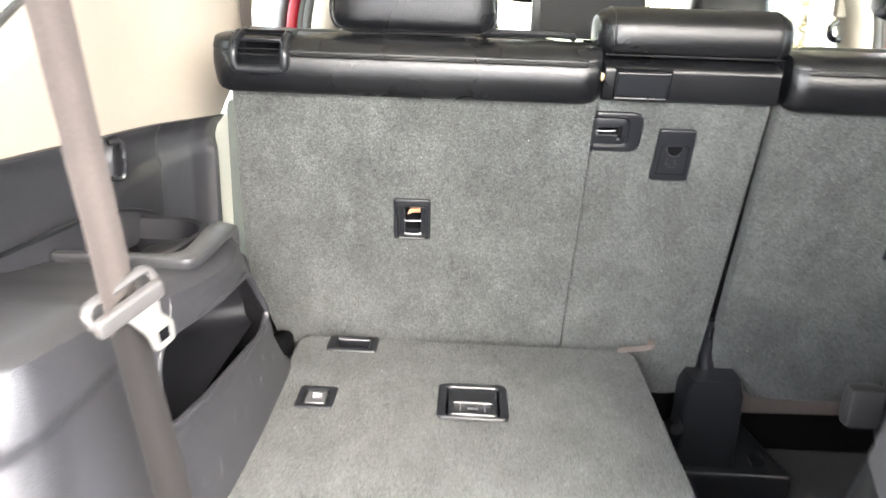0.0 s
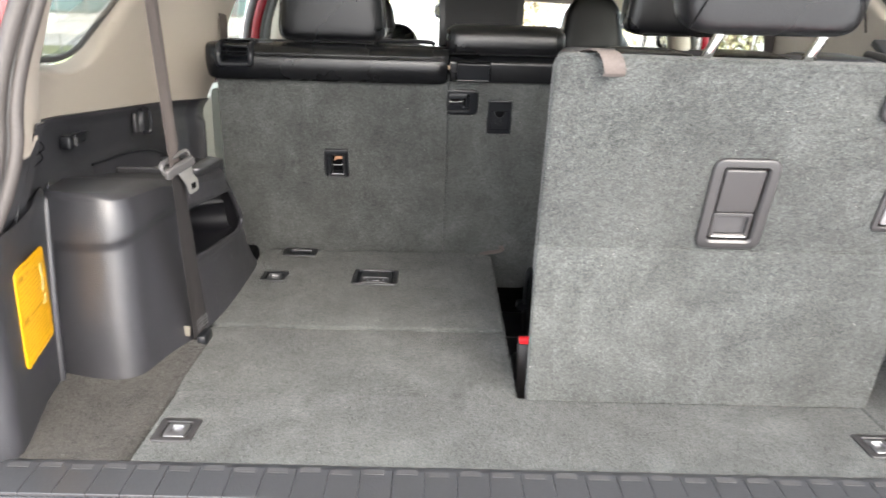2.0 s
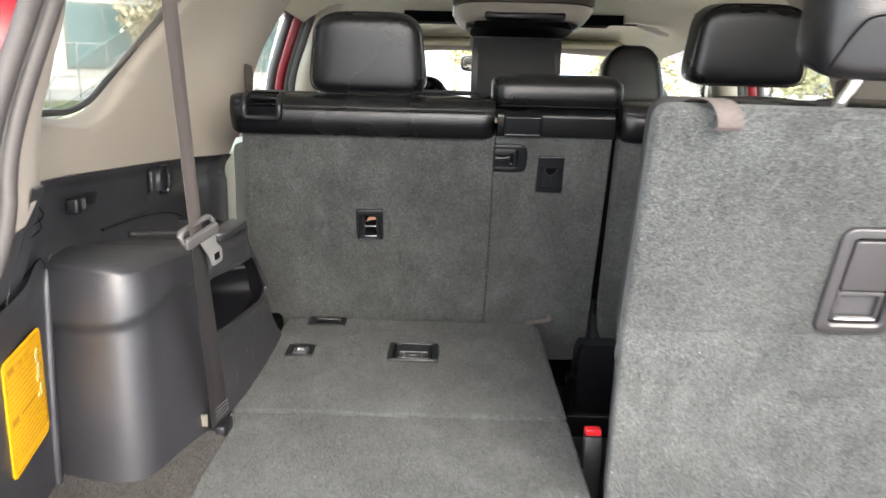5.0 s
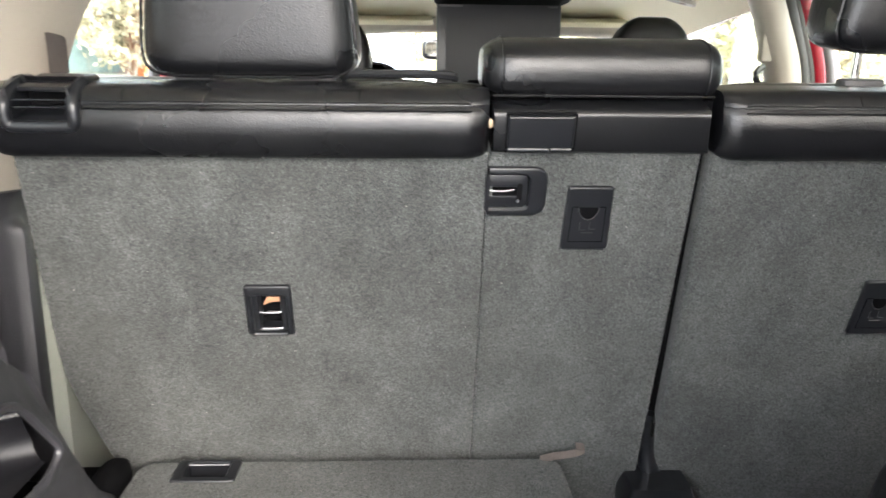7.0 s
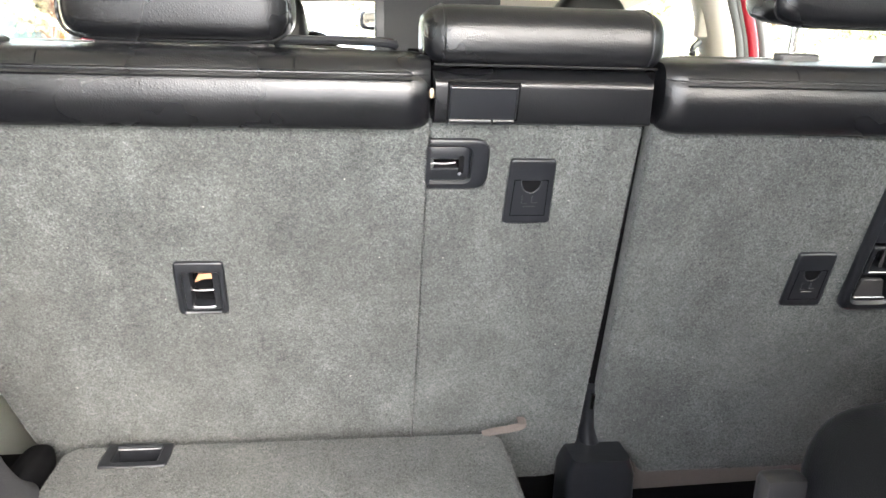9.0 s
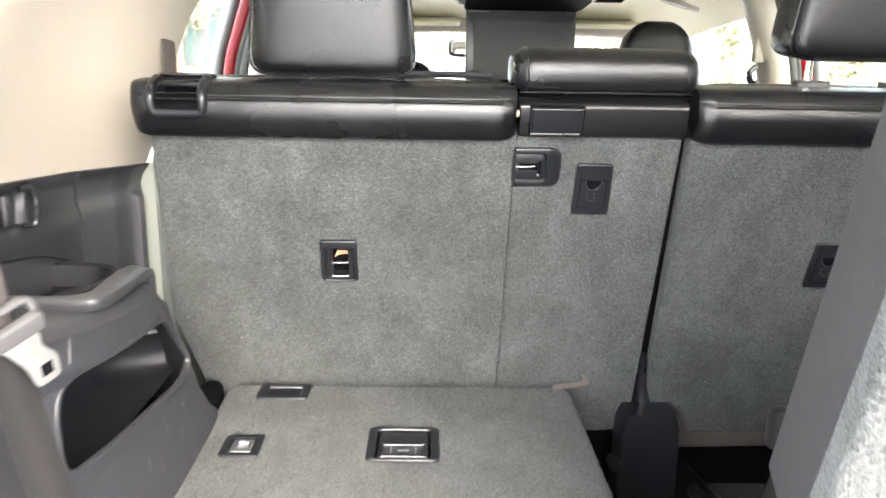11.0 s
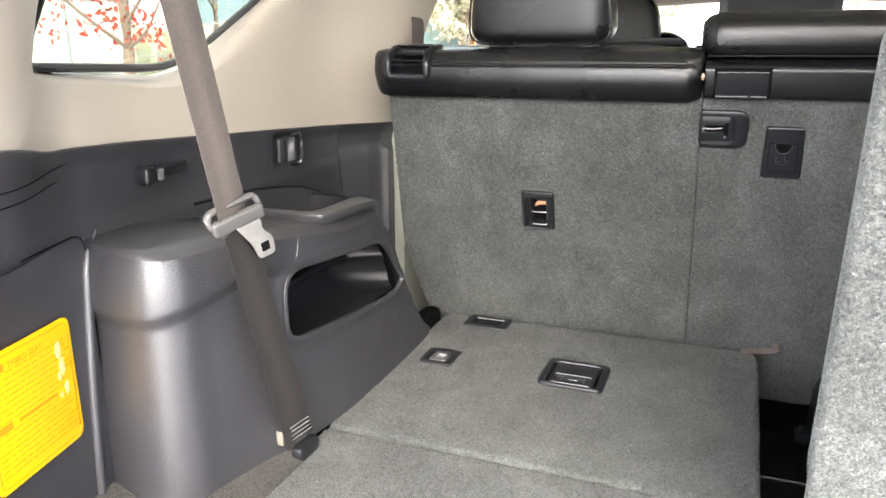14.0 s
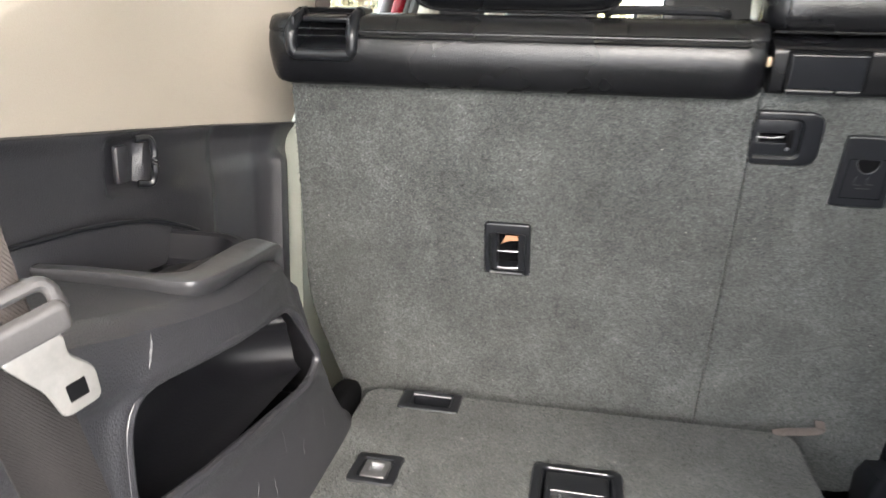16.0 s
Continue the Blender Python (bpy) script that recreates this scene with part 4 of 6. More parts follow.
part("print", bars, INK, label, "rows of faded dark print")
for x, y, w, h, s in ((0.044, 0.040, 0.0055, 0.012, 1), (0.047, 0.020, 0.0045, 0.012, 4), (0.041, 0.012, 0.003, 0.006, 7), (0.050, -0.006, 0.0035, 0.009, 2), (0.040, -0.010, 0.003, 0.004, 5)):
    rr = random.Random(s)
    part("worn_patch", slab([(x + w * math.cos(a) * (0.6 + 0.5 * rr.random()), y + h * math.sin(a) * (0.6 + 0.5 * rr.random())) for a in [2 * math.pi * k / 18 for k in range(18)]], 0.0014, 0.0004, label_m, r=0.0001), PEEL, label, "pale torn patch")

right_cover = thing("side_cover", "black plastic access cover with two small vents", "access cover")
mR = plane_matrix((wall_x(0.27, 0.15) - 0.006, 0.27, 0.15), (wall_x(0.16, 0.15) - wall_x(0.38, 0.15), -0.22, 0), (0, 0, 1))
part("cover_panel", slab(rect(0.26, 0.27, 0.02), 0.0025, -0.02, mR, r=0.002), PLASTIC, right_cover)
for z in (0.06, -0.065):
    part("vent_clip", bezel(rect(0.022, 0.05, 0.004), rect(0.012, 0.036, 0.003), 0.006, mR @ Matrix.Translation((0.07, z, 0)), depth=0.0), BEZEL, right_cover, "small glossy clip")
part("side_pocket", bezel(rect(0.042, 0.12, 0.016), rect(0.028, 0.096, 0.012), 0.006, plane_matrix((0.712, 0.455, 0.068), (0.95, 0.2, 0), (0, 0, 1)), depth=0.02), BEZEL, right_cover, "black moulded pocket")


# ---- seats of the second row ----
def latch_plate(m, parent, w=0.058, h=0.076, card=False):
    """A child-seat or striker plate: rounded frame, dark well, two wire bars."""
    p = part("latch_plate", bezel(rect(w, h, 0.006), rect(w * 0.74, h * 0.76, 0.003, 0, -h * 0.08), 0.005, m, depth=0.026), BEZEL, parent, "black latch plate")
    part("inner_frame", bezel(rect(w * 0.73, h * 0.75, 0.003, 0, -h * 0.08), rect(w * 0.46, h * 0.70, 0.002, 0, -h * 0.08), -0.001, m, depth=0.022, sink=-0.004, r=0.001), BEZEL, p, "black inner frame")
    part("well", box((w * 0.46, h * 0.70, 0.001), (0, -h * 0.08, -0.0205), m, r=0), HOLE, p, "dark well")
    for y in (-0.006, -0.031):
        part("wire_bar", tube(smooth_line([m @ Vector(q) for q in ((-w * 0.23, y + 0.002, -0.006), (-w * 0.20, y, -0.002), (w * 0.20, y, -0.002), (w * 0.23, y + 0.002, -0.006))], 4), 0.0010, 8), DULL, p, "bright wire bar")
    part("striker", box((w * 0.30, 0.002, 0.002), (w * 0.06, -0.0095, -0.008), m, r=0.0006), DULL, p, "dull striker bar")
    if card:
        part("tan_tag", slab(round_poly([(-0.010, -0.002), (-0.004, 0.011), (0.011, 0.011), (0.012, 0.004), (0.000, 0.003)], 0.0008), 0.0, -0.001, m @ pose(0.001, 0.004, -0.006), r=0.0003), COPPER, p, "tan card tag")
    return p


def tether_cover(m, parent, w=0.057, h=0.084):
    """Lidded tether anchor with a half-moon finger hole and a small raised seat sign."""
    p = part("tether_cover", slab(round_poly([(-w / 2, -h / 2), (w / 2, -h / 2), (w / 2 - 0.002, h / 2), (-w / 2 + 0.002, h / 2)], 0.005), 0.005, -0.002, m, r=0.003), BEZEL, parent, "black tether anchor cover")
    moon = [(0.011 * math.cos(a), 0.016 - 0.015 * math.sin(a)) for a in [math.pi * k / 14 for k in range(15)]]
    part("finger_hole", slab([Vector(q) for q in moon], 0.0054, 0.003, m, r=0.0001), HOLE, p, "half-moon finger hole")
    lid = bmesh.new()
    for pts in ([(-0.019, 0.0165), (-0.012, 0.0165)], [(0.012, 0.0165), (0.019, 0.0165)], [(-0.0195, 0.0165), (-0.0205, -0.03), (0.0205, -0.03), (0.0195, 0.0165)]):
        tube([m @ Vector((x, y, 0.0052)) for x, y in pts], 0.0006, 5, lid)
    part("lid_line", lid, HOLE, p, "dark joint round the lid")
    rim = bmesh.new()
    tube([m @ Vector((x * 1.08, 0.016 + (y - 0.016) * 1.08, 0.0052)) for x, y in moon], 0.0006, 5, rim)
    part("hole_rim", rim, GRIPPL, p, "thin rim of the finger hole")
    sign = bmesh.new()
    for pts in ([(-0.008, -0.004), (-0.009, -0.014), (-0.002, -0.014)], [(0.003, -0.004), (0.003, -0.013), (0.01, -0.013)], [(-0.006, -0.018), (0.008, -0.018)]):
        tube([m @ Vector((x, y, 0.0050)) for x, y in pts], 0.0007, 5, sign)
    part("seat_sign", sign, GRIPPL, p, "small raised seat sign")
    return p


SEAM_ROWS = ((-0.0195, 0.0150), (-0.0125, 0.0122))


def bolster(x0, x1, zlow, ztop, parent, name="bolster", hole=None):
    """Leather roll along the top of a backrest, with a doubled seam."""
    v0, v1 = zlow * UP2, ztop * UP2
    prof = [(v0 - 0.004, 0.004), (v0 - 0.002, 0.012), (v0 + 0.012, 0.019), (v0 + 0.035, 0.021), (v1 - 0.024, 0.016), (v1 - 0.017, 0.010), (v1 - 0.014, 0.0115), (v1 - 0.004, -0.004), (v1 - 0.007, -0.03), (v1 - 0.018, -0.07), (v1 - 0.034, -0.105), (v1 - 0.06, -0.12), (v0 - 0.02, -0.12)]
    prof = smooth_line([Vector((a, b, 0)) for a, b in prof], 3)
    cv, cn = (v0 + v1) / 2, -0.045
    rings, n = [], 110
    for k in range(n + 1):
        u = k / n
        d = min(u, 1 - u) * (x1 - x0)
        s = 1 - (1 - min(1, d / 0.028)) ** 2.2 * 0.16
        if k in (0, n):
            s = 0.80
        x = x0 + (x1 - x0) * u
        ring = []
        for q in prof:
            w = 0.0016 * noise.noise(Vector((x * 14, q.x * 20, q.y * 20)))
            ring.append(SECOND @ Vector((x, cv + (q.x - cv) * (0.5 + 0.5 * s), cn + (q.y - cn) * s + w)))
        rings.append(ring)
    bm = loft(rings)
    if hole:
        back = SECOND.inverted()
        cut = []
        for f in bm.faces:
            q = back @ f.calc_center_median()
            if abs(q.x - hole[0]) < 0.032 and abs(q.y - hole[1] * UP2) < 0.0185 and q.z > -0.03:
                cut.append(f)
        bmesh.ops.delete(bm, geom=cut, context="FACES")
    b = part(name, bm, LEATHER, parent, "black leather top roll")
    stitch = bmesh.new()
    for dv, dn in SEAM_ROWS:
        tube([SECOND @ Vector((x0 + 0.02 + (x1 - x0 - 0.04) * k / 20, v1 + dv, dn)) for k in range(21)], 0.0011, 6, stitch)
    for x in (x0 + (x1 - x0) * 0.28, x0 + (x1 - x0) * 0.74):
        tube(smooth_line([SECOND @ Vector((x, v1 + dv, dn)) for dv, dn in ((-0.014, 0.0125), (-0.005, -0.002), (-0.008, -0.03), (-0.02, -0.068))], 4), 0.0010, 6, stitch)
    part("seam", stitch, LEATHER, b, "raised double seam")
    return b


def head_shape(x, y, top, arch):
    """Narrows towards the top, rounds the shoulders and arches the upper edge of a unit pad."""
    x *= 1 - top * (y + 1) / 2 - 0.13 * max(0.0, (y - 0.35) / 0.65) ** 3
    return x, y - arch * (x * x) * max(0.0, y)


def head_pad(w, h, thick, m, top=0.14, arch=0.10, n=34, bend=0.0):
    """Headrest pad with a flat, slightly swollen face and rolled edges; bend tips back the part above its seam."""
    def f(c, e):
        return math.copysign(abs(c) ** e, c)
    rings = []
    for la in latitudes(n, 0.22):
        ring = []
        for j in range(2 * n):
            lo = 2 * math.pi * (j + 0.5) / (2 * n)
            x, y, z = f(math.cos(la), 0.22) * f(math.cos(lo), 0.26), f(math.cos(la), 0.22) * f(math.sin(lo), 0.30), f(math.sin(la), 0.75)
            z += 0.05 * (1 - x * x) * (1 - y * y) * (1 if z > 0 else -1)
            x, y = head_shape(x, y, top, arch)
            p = Vector((x * w / 2, y * h / 2, z * thick / 2))
            p.z -= bend * max(0.0, p.y + 0.03)
            ring.append(m @ p)
        rings.append(ring)
    return loft(rings)


def headrest(cx, zlow, parent, w=0.248, h=0.163, y=1.0, thick=0.105, posts=True, zpost=0.50, lean=0.10, taper=0.10):
    m = plane_matrix((cx, y, zlow + h / 2), (1, 0, 0), (0, -lean, 1))
    hr = part("headrest", head_pad(w, h, thick, m), LEATHER, parent, "black leather headrest")
    loop = []
    for k in range(73):
        a = 2 * math.pi * k / 72
        x, yv = head_shape(math.copysign(abs(math.cos(a)) ** 0.26, math.cos(a)), math.copysign(abs(math.sin(a)) ** 0.30, math.sin(a)), 0.14, 0.10)
        loop.append(m @ Vector((x * w / 2 * 0.975, yv * h / 2 * 0.975, thick * 0.36)))
    part("piping", tube(loop, 0.0020, 6), LEATHER, hr, "raised piping")
    if posts:
        for dx in (-0.065, 0.065):
            post = part("post", tube([(cx + dx, y + 0.012, zpost - 0.03), (cx + dx, y + 0.006, zlow + 0.02)], 0.0058, 12), CHROME, parent, "chromed headrest post")
            part("post_guide", slab(rect(0.052, 0.024, 0.010), 0.008, -0.004, pose(cx + dx, y - 0.004, zpost + 0.010, 4), r=0.003), GREYPL, parent, "grey plastic post guide")
    return hr


def release_handle(cx, cz, parent, w=0.083, h=0.044):
    """Recessed seat-release pull at a backrest's top corner."""
    m = at2(cx, cz, 0.010)
    half, low, up = w / 2, -h / 2, 0.016
    u_line = [(-half + 0.007, up - 0.006, -0.060), (-half + 0.007, up + 0.002, -0.030), (-half + 0.007, up - 0.001, -0.006), (-half + 0.0065, up - 0.010, 0.006), (-half + 0.0065, low + 0.016, 0.0095), (-half + 0.009, low + 0.009, 0.0095), (-half + 0.017, low + 0.0065, 0.0095)]
    u_line = u_line + [(-x, y, z) for x, y, z in u_line[::-1]]
    p = part("release_handle", tube(smooth_line([m @ Vector(q) for q in u_line], 5), 0.0068, 12, up=m.to_3x3() @ Vector((0, 0, 1))), BEZEL, parent, "black release handle surround")
    part("well", box((w - 0.014, h - 0.010, 0.002), (0, 0.004, -0.040), m, r=0), HOLE, p, "dark well")
    for x in (-half + 0.010, half - 0.010):
        part("cheek", box((0.003, h - 0.004, 0.045), (x, 0.004, -0.018), m, r=0.001), BEZEL, p, "black side of the well")
    part("ledge", box((w - 0.016, 0.003, 0.045), (0, low + 0.010, -0.016), m, r=0.001), BEZEL, p, "black floor of the well")
    part("lever", box((w - 0.020, 0.007, 0.060), (0, up + 0.001, -0.046), m @ pose(0, 0, 0, -6), r=0.003), BEZEL, p, "black lever")
    return p


left = thing("second_row_seat", "second-row seat with black leather roll and grey carpeted back", "car seat", "second row seats")
pile(part("carpet_back", slab(round_poly(on2([(-0.54, -0.14), (-0.1209, -0.14), (-0.1209, 0.452), (-0.638, 0.452), (-0.662, 0.13), (-0.622, -0.04)]), [0.03, 0.004, 0.006, 0.014, 0.05, 0.03]), 0.0, -0.10, SECOND, r=0.004, holes=[rect(0.043, 0.058, 0.003, -0.383, 0.237 * UP2 - 0.006)]), CARPET, left, "grey carpet back panel"), SECOND, 0.0, 0.004, seed=11)
bolster(-0.656, -0.1225, 0.441, 0.511, left, hole=(-0.589, 0.489))
headrest(-0.385, 0.521, left, zpost=0.506)
release_handle(-0.589, 0.489, left)
latch_plate(at2(-0.383, 0.237), left, card=True)
part("shoulder_rail", tube(smooth_line([(-0.285, 0.985, 0.519), (-0.27, 0.98, 0.524), (-0.17, 0.98, 0.524), (-0.155, 0.985, 0.519)], 5), 0.005, 8), BEZEL, left, "black belt guide rail")
part("leather_front", cushion((0.53, 0.62, 0.12), plane_matrix((-0.39, 1.13, 0.22), (1, 0, 0), (0, -0.33, 1)), 0.3, 0.2), LEATHER, left, "black leather cushion front")

centre = thing("second_row_seat", "narrow centre seat with a roll headrest and carpeted back", "car seat", "second row seats")
pile(part("carpet_back", slab(round_poly(on2([(-0.120, -0.115), (0.127, -0.115), (0.1185, 0.447), (-0.120, 0.447)]), [0.035, 0.05, 0.013, 0.006], 7), 0.0005, -0.10, SECOND, r=0.005, holes=[rect(0.046, 0.037, 0.006, -0.0945, 0.396 * UP2)]), CARPET, centre, "grey carpet back panel"), SECOND, 0.0005, 0.005, seed=12)
top = part("top_panel", slab(on2([(-0.119, 0.444), (0.121, 0.444), (0.1165, 0.492), (-0.119, 0.492)]), 0.012, -0.10, SECOND, r=0.008), LEATHER, centre, "black moulded top panel")
part("belt_door", slab(rect(0.072, 0.037, 0.002), 0.0045, -0.006, at2(-0.067, 0.4700, 0.012), r=0.003), BEZEL, top, "black belt outlet door")
part("door_gap", slab(rect(0.077, 0.042, 0.002), 0.0008, -0.006, at2(-0.067, 0.4700, 0.012), r=0.0003), HOLE, top, "dark gap round the door")
for x in (-0.091, -0.069, -0.044):
    part("door_hinge", tube([at2(x - 0.011, 0.4500, 0.0125) @ Vector((0, 0, 0)), at2(x + 0.011, 0.4500, 0.0125) @ Vector((0, 0, 0))], 0.0036, 10), BEZEL, top, "hinge barrel")
roll = []
for k in range(41):
    u = k / 40
    x = -0.128 + 0.262 * u
    s = (1 - (abs(2 * u - 1)) ** 14 * 0.35)
    ring = []
    for j in range(28):
        a = 2 * math.pi * j / 28
        c, d = math.cos(a), math.sin(a)
        ring.append(Vector((x, 0.972 + 0.058 * math.copysign(abs(c) ** 0.8, c) * s, 0.530 + (0.036 if d > 0 else 0.033) * math.copysign(abs(d) ** 0.75, d) * s)))
    roll.append(ring)
roll_ob = part("roll_headrest", loft(roll), LEATHER, centre, "black leather roll headrest")
for k in (3, 37):
    part("piping", tube([p + (p - Vector((p.x, 0.972, 0.530))).normalized() * 0.0006 for p in roll[k]] + [roll[k][0]], 0.0013, 6, up=(1, 0, 0)), LEATHER, roll_ob, "raised end piping")
part("piping", tube([(-0.118 + 0.0242 * k, 0.925, 0.5035) for k in range(11)], 0.0014, 6), LEATHER, roll_ob, "raised welt along the lower edge")
for x in (-0.05, 0.05):
    part("post", tube([(x, 0.985, 0.44), (x, 0.982, 0.51)], 0.006, 10), BEZEL, centre)
hook_m = at2(-0.087, 0.396)
hk = part("latch_opening", bezel(round_poly([(-0.0335, -0.031), (0.035, -0.031), (0.035, 0.031), (-0.0335, 0.031)], [0.002, 0.018, 0.018, 0.002]), round_poly([(-0.033, -0.021), (0.014, -0.021), (0.014, 0.021), (-0.033, 0.021)], [0.001, 0.009, 0.009, 0.001]), 0.005, hook_m, depth=0.024, r=0.0025), BEZEL, centre, "black latch opening surround")
part("inner_lip", bezel(round_poly([(-0.033, -0.0205), (0.0135, -0.0205), (0.0135, 0.0205), (-0.033, 0.0205)], [0.001, 0.008, 0.008, 0.001]), round_poly([(-0.0325, -0.006), (0.004, -0.006), (0.004, 0.005), (-0.0325, 0.005)], 0.001), 0.0015, hook_m, depth=0.020, r=0.001, sink=-0.020), BEZEL, hk, "black inner plate with a slot")
part("slot_hook", slab(rect(0.006, 0.022, 0.003, 0.004, -0.001), 0.0019, 0.0, hook_m, r=0.0002), HOLE, hk, "dark upright end of the slot")
part("well", box((0.040, 0.022, 0.001), (-0.013, 0, -0.0195), hook_m, r=0), HOLE, hk, "dark slot")
part("latch_bar", tube([hook_m @ Vector(p) for p in ((-0.0335, 0.000, 0.0), (-0.014, -0.001, 0.0), (-0.002, 0.0, -0.002))], 0.0013, 8), DULL, hk, "bright latch bar")
part("latch_tongue", tube([hook_m @ Vector(p) for p in ((0.0045, -0.004, -0.003), (0.004, -0.010, -0.001), (0.002, -0.013, 0.003))], 0.0018, 8), DULL, hk, "worn steel tongue")
tether_cover(at2(-0.001, 0.363), centre)
# added sheet whose near-black colour is the shade in the gaps between backs
part("gap_shade_strip", slab(on2([(-0.14, -0.10), (0.16, -0.10), (0.15, 0.49), (-0.14, 0.49)]), -0.03, -0.09, SECOND, r=0.004), HOLE, centre, "near-black sheet for the shade between the backs")
part("worn_corner", cushion((0.005, 0.011, 0.005), at2(-0.1215, 0.476, 0.006), 0.7, 0.7, n=8), FOAM, centre, "frayed pale foam at the corner")

right = thing("second_row_seat", "second-row seat with raised headrest and grey carpeted back", "car seat", "second row seats")
pile(part("carpet_back", slab(round_poly(on2([(0.151, -0.088), (0.222, -0.090), (0.24, -0.118), (0.55, -0.118), (0.64, 0.11), (0.638, 0.447), (0.132, 0.447)]), [0.012, 0.012, 0.012, 0.05, 0.05, 0.014, 0.014]), 0.0, -0.10, SECOND, r=0.009, holes=[rect(0.057, 0.173, 0.012, 0.487, 0.29 * UP2 - 0.002)]), CARPET, right, "grey carpet back panel"), SECOND, 0.0, 0.009, seed=13)
bolster(0.132, 0.656, 0.441, 0.511, right, hole=(0.588, 0.489))
headrest(0.39, 0.555, right, zpost=0.506)
tether_cover(at2(0.390, 0.239), right)
big = at2(0.487, 0.29)
bl = part("seat_latch", bezel(rect(0.086, 0.205, 0.020), rect(0.056, 0.172, 0.012, 0, -0.002), 0.009, big, depth=0.034, r=0.004), BEZEL, right, "large black seat latch surround")
part("upper_plate", slab(rect(0.052, 0.080, 0.006, 0, 0.042), 0.002, -0.004, big, r=0.002), BEZEL, bl, "smooth black upper plate")
part("slot", bezel(rect(0.044, 0.044, 0.006, 0, -0.026), rect(0.032, 0.034, 0.004, 0, -0.026), 0.002, big, depth=0.030, r=0.001, sink=-0.004), BEZEL, bl, "black latch slot")
part("well", box((0.031, 0.033, 0.001), (0, -0.026, -0.0285), big, r=0), HOLE, bl, "dark well")
part("latch_hook", tube([big @ Vector((0.004, -0.012, -0.010)), big @ Vector((0.004, -0.040, -0.006))], 0.0022, 8), GRIPPL, bl, "dull steel hook")
part("slot_edge", tube([big @ Vector((-0.016, -0.0435, 0.002)), big @ Vector((0.016, -0.0435, 0.002))], 0.001, 6), DULL, bl, "bright slot edge")
part("scoop", slab(round_poly([(-0.022, -0.086), (0.022, -0.086), (0.012, -0.056), (-0.018, -0.056)], 0.004), 0.001, -0.004, big, r=0.001), GRIPPL, bl, "grey finger scoop")
part("slot_edge", tube([big @ Vector((-0.022, -0.084, 0.003)), big @ Vector((0.022, -0.084, 0.003))], 0.001, 6), DULL, bl, "bright scoop edge")
release_handle(0.588, 0.489, right)
part("leather_front", cushion((0.53, 0.62, 0.12), plane_matrix((0.39, 1.13, 0.22), (1, 0, 0), (0, -0.33, 1)), 0.3, 0.2), LEATHER, right, "black leather cushion front")
part("leather_skirt", slab(on2([(0.215, -0.162), (0.58, -0.150), (0.58, -0.085), (0.215, -0.085)]), -0.004, -0.09, SECOND, r=0.006), SKIRT, right, "taupe vinyl skirt under the back")

for seat, x in ((left, -0.40), (centre, 0.0), (right, 0.41)):
    # bases take the recess black, so the shade below the cushions is coloured in
    part("seat_base", box((0.46 if x else 0.30, 0.46, 0.24), (x, 1.42, -0.155), r=0.02), HOLE, seat, "seat base, under-seat shade put in as near-black")
    part("seat_cushion", cushion((0.50 if x else 0.28, 0.50, 0.16), pose(x, 1.44, 0.03), 0.35, 0.3), LEATHER, seat, "black leather seat cushion")

# pivot cover and sliding floor tray seen in the gap between the seats
pivot = thing("seat_pivot_cover", "black plastic seat pivot cover on the footwell floor", "pivot cover")
part("cover", loft([lift(rect(0.105 * w, 0.07, 0.012), z, pose(0.150, 1.075, 0)) for z, w in ((-0.275, 1.0), (-0.15, 1.0), (-0.07, 0.97), (-0.045, 0.8))]), BEZEL, pivot)
part("neck", tube(smooth_line([(0.150, 1.10, -0.06), (0.142, 1.10, -0.02), (0.139, 1.095, 0.03), (0.138, 1.09, 0.05)], 5), [0.016 - 0.00055 * i for i in range(16)], 10), BEZEL, pivot, "black neck rising between the seats")
part("rear_step", slab(round_poly([(0.04, 0.56), (0.40, 0.56), (0.40, 0.80), (0.04, 0.80)], 0.02), -0.15, -0.275, r=0.01), BEZEL, pivot, "flat black floor box")
part("neck_pin", tube([(0.1385, 1.078, 0.02), (0.138, 1.072, 0.045)], 0.003, 8), CHROME, pivot, "bright pin")
for x, z in ((0.085, -0.13), (0.235, -0.19)):
    part("pivot_bolt", tube([(x, 1.02, z), (x, 1.045, z)], 0.012, 12), BEZEL, pivot, "black pivot bolt")
# highlight along the tray's edge, drawn as a pale bar
part("tray_edge", tube([(0.03, 1.021, -0.216), (0.29, 1.021, -0.216)], 0.0016, 6), EDGE_GLINT, pivot, "pale line painted as the tray edge's highlight")
part("floor_tray", slab(round_poly([(0.02, 1.02), (0.30, 1.02), (0.26, 1.25), (0.02, 1.25)], 0.01), -0.215, -0.275, r=0.006), BEZEL, pivot, "flat black floor tray")

# ---- seats of the third row ----
def floor_ring(m, parent, w=0.062, h=0.055, bright=True):
    """Fold-flat tie-down or button: thin frame with a bright slotted tongue."""
    p = part("tie_down", bezel(rect(w, h, 0.006), rect(w * 0.62, h * 0.66, 0.003), 0.003, m, depth=0.008, r=0.001), GRIPPL if bright else BEZEL, parent, "tie-down with a bright metal tongue")
    part("well", box((w * 0.6, h * 0.64, 0.001), (0, 0, -0.0075), m, r=0), HOLE, p, "dark well")
    part("tongue", bezel(rect(w * 0.54, h * 0.58, 0.004), rect(w * 0.27, h * 0.26, 0.002, 0, 0.003), 0.0022, m @ pose(0, 0, 0, 0), depth=0.002, r=0.0008, sink=-0.004), DULL, p, "bright metal tongue")
    return p


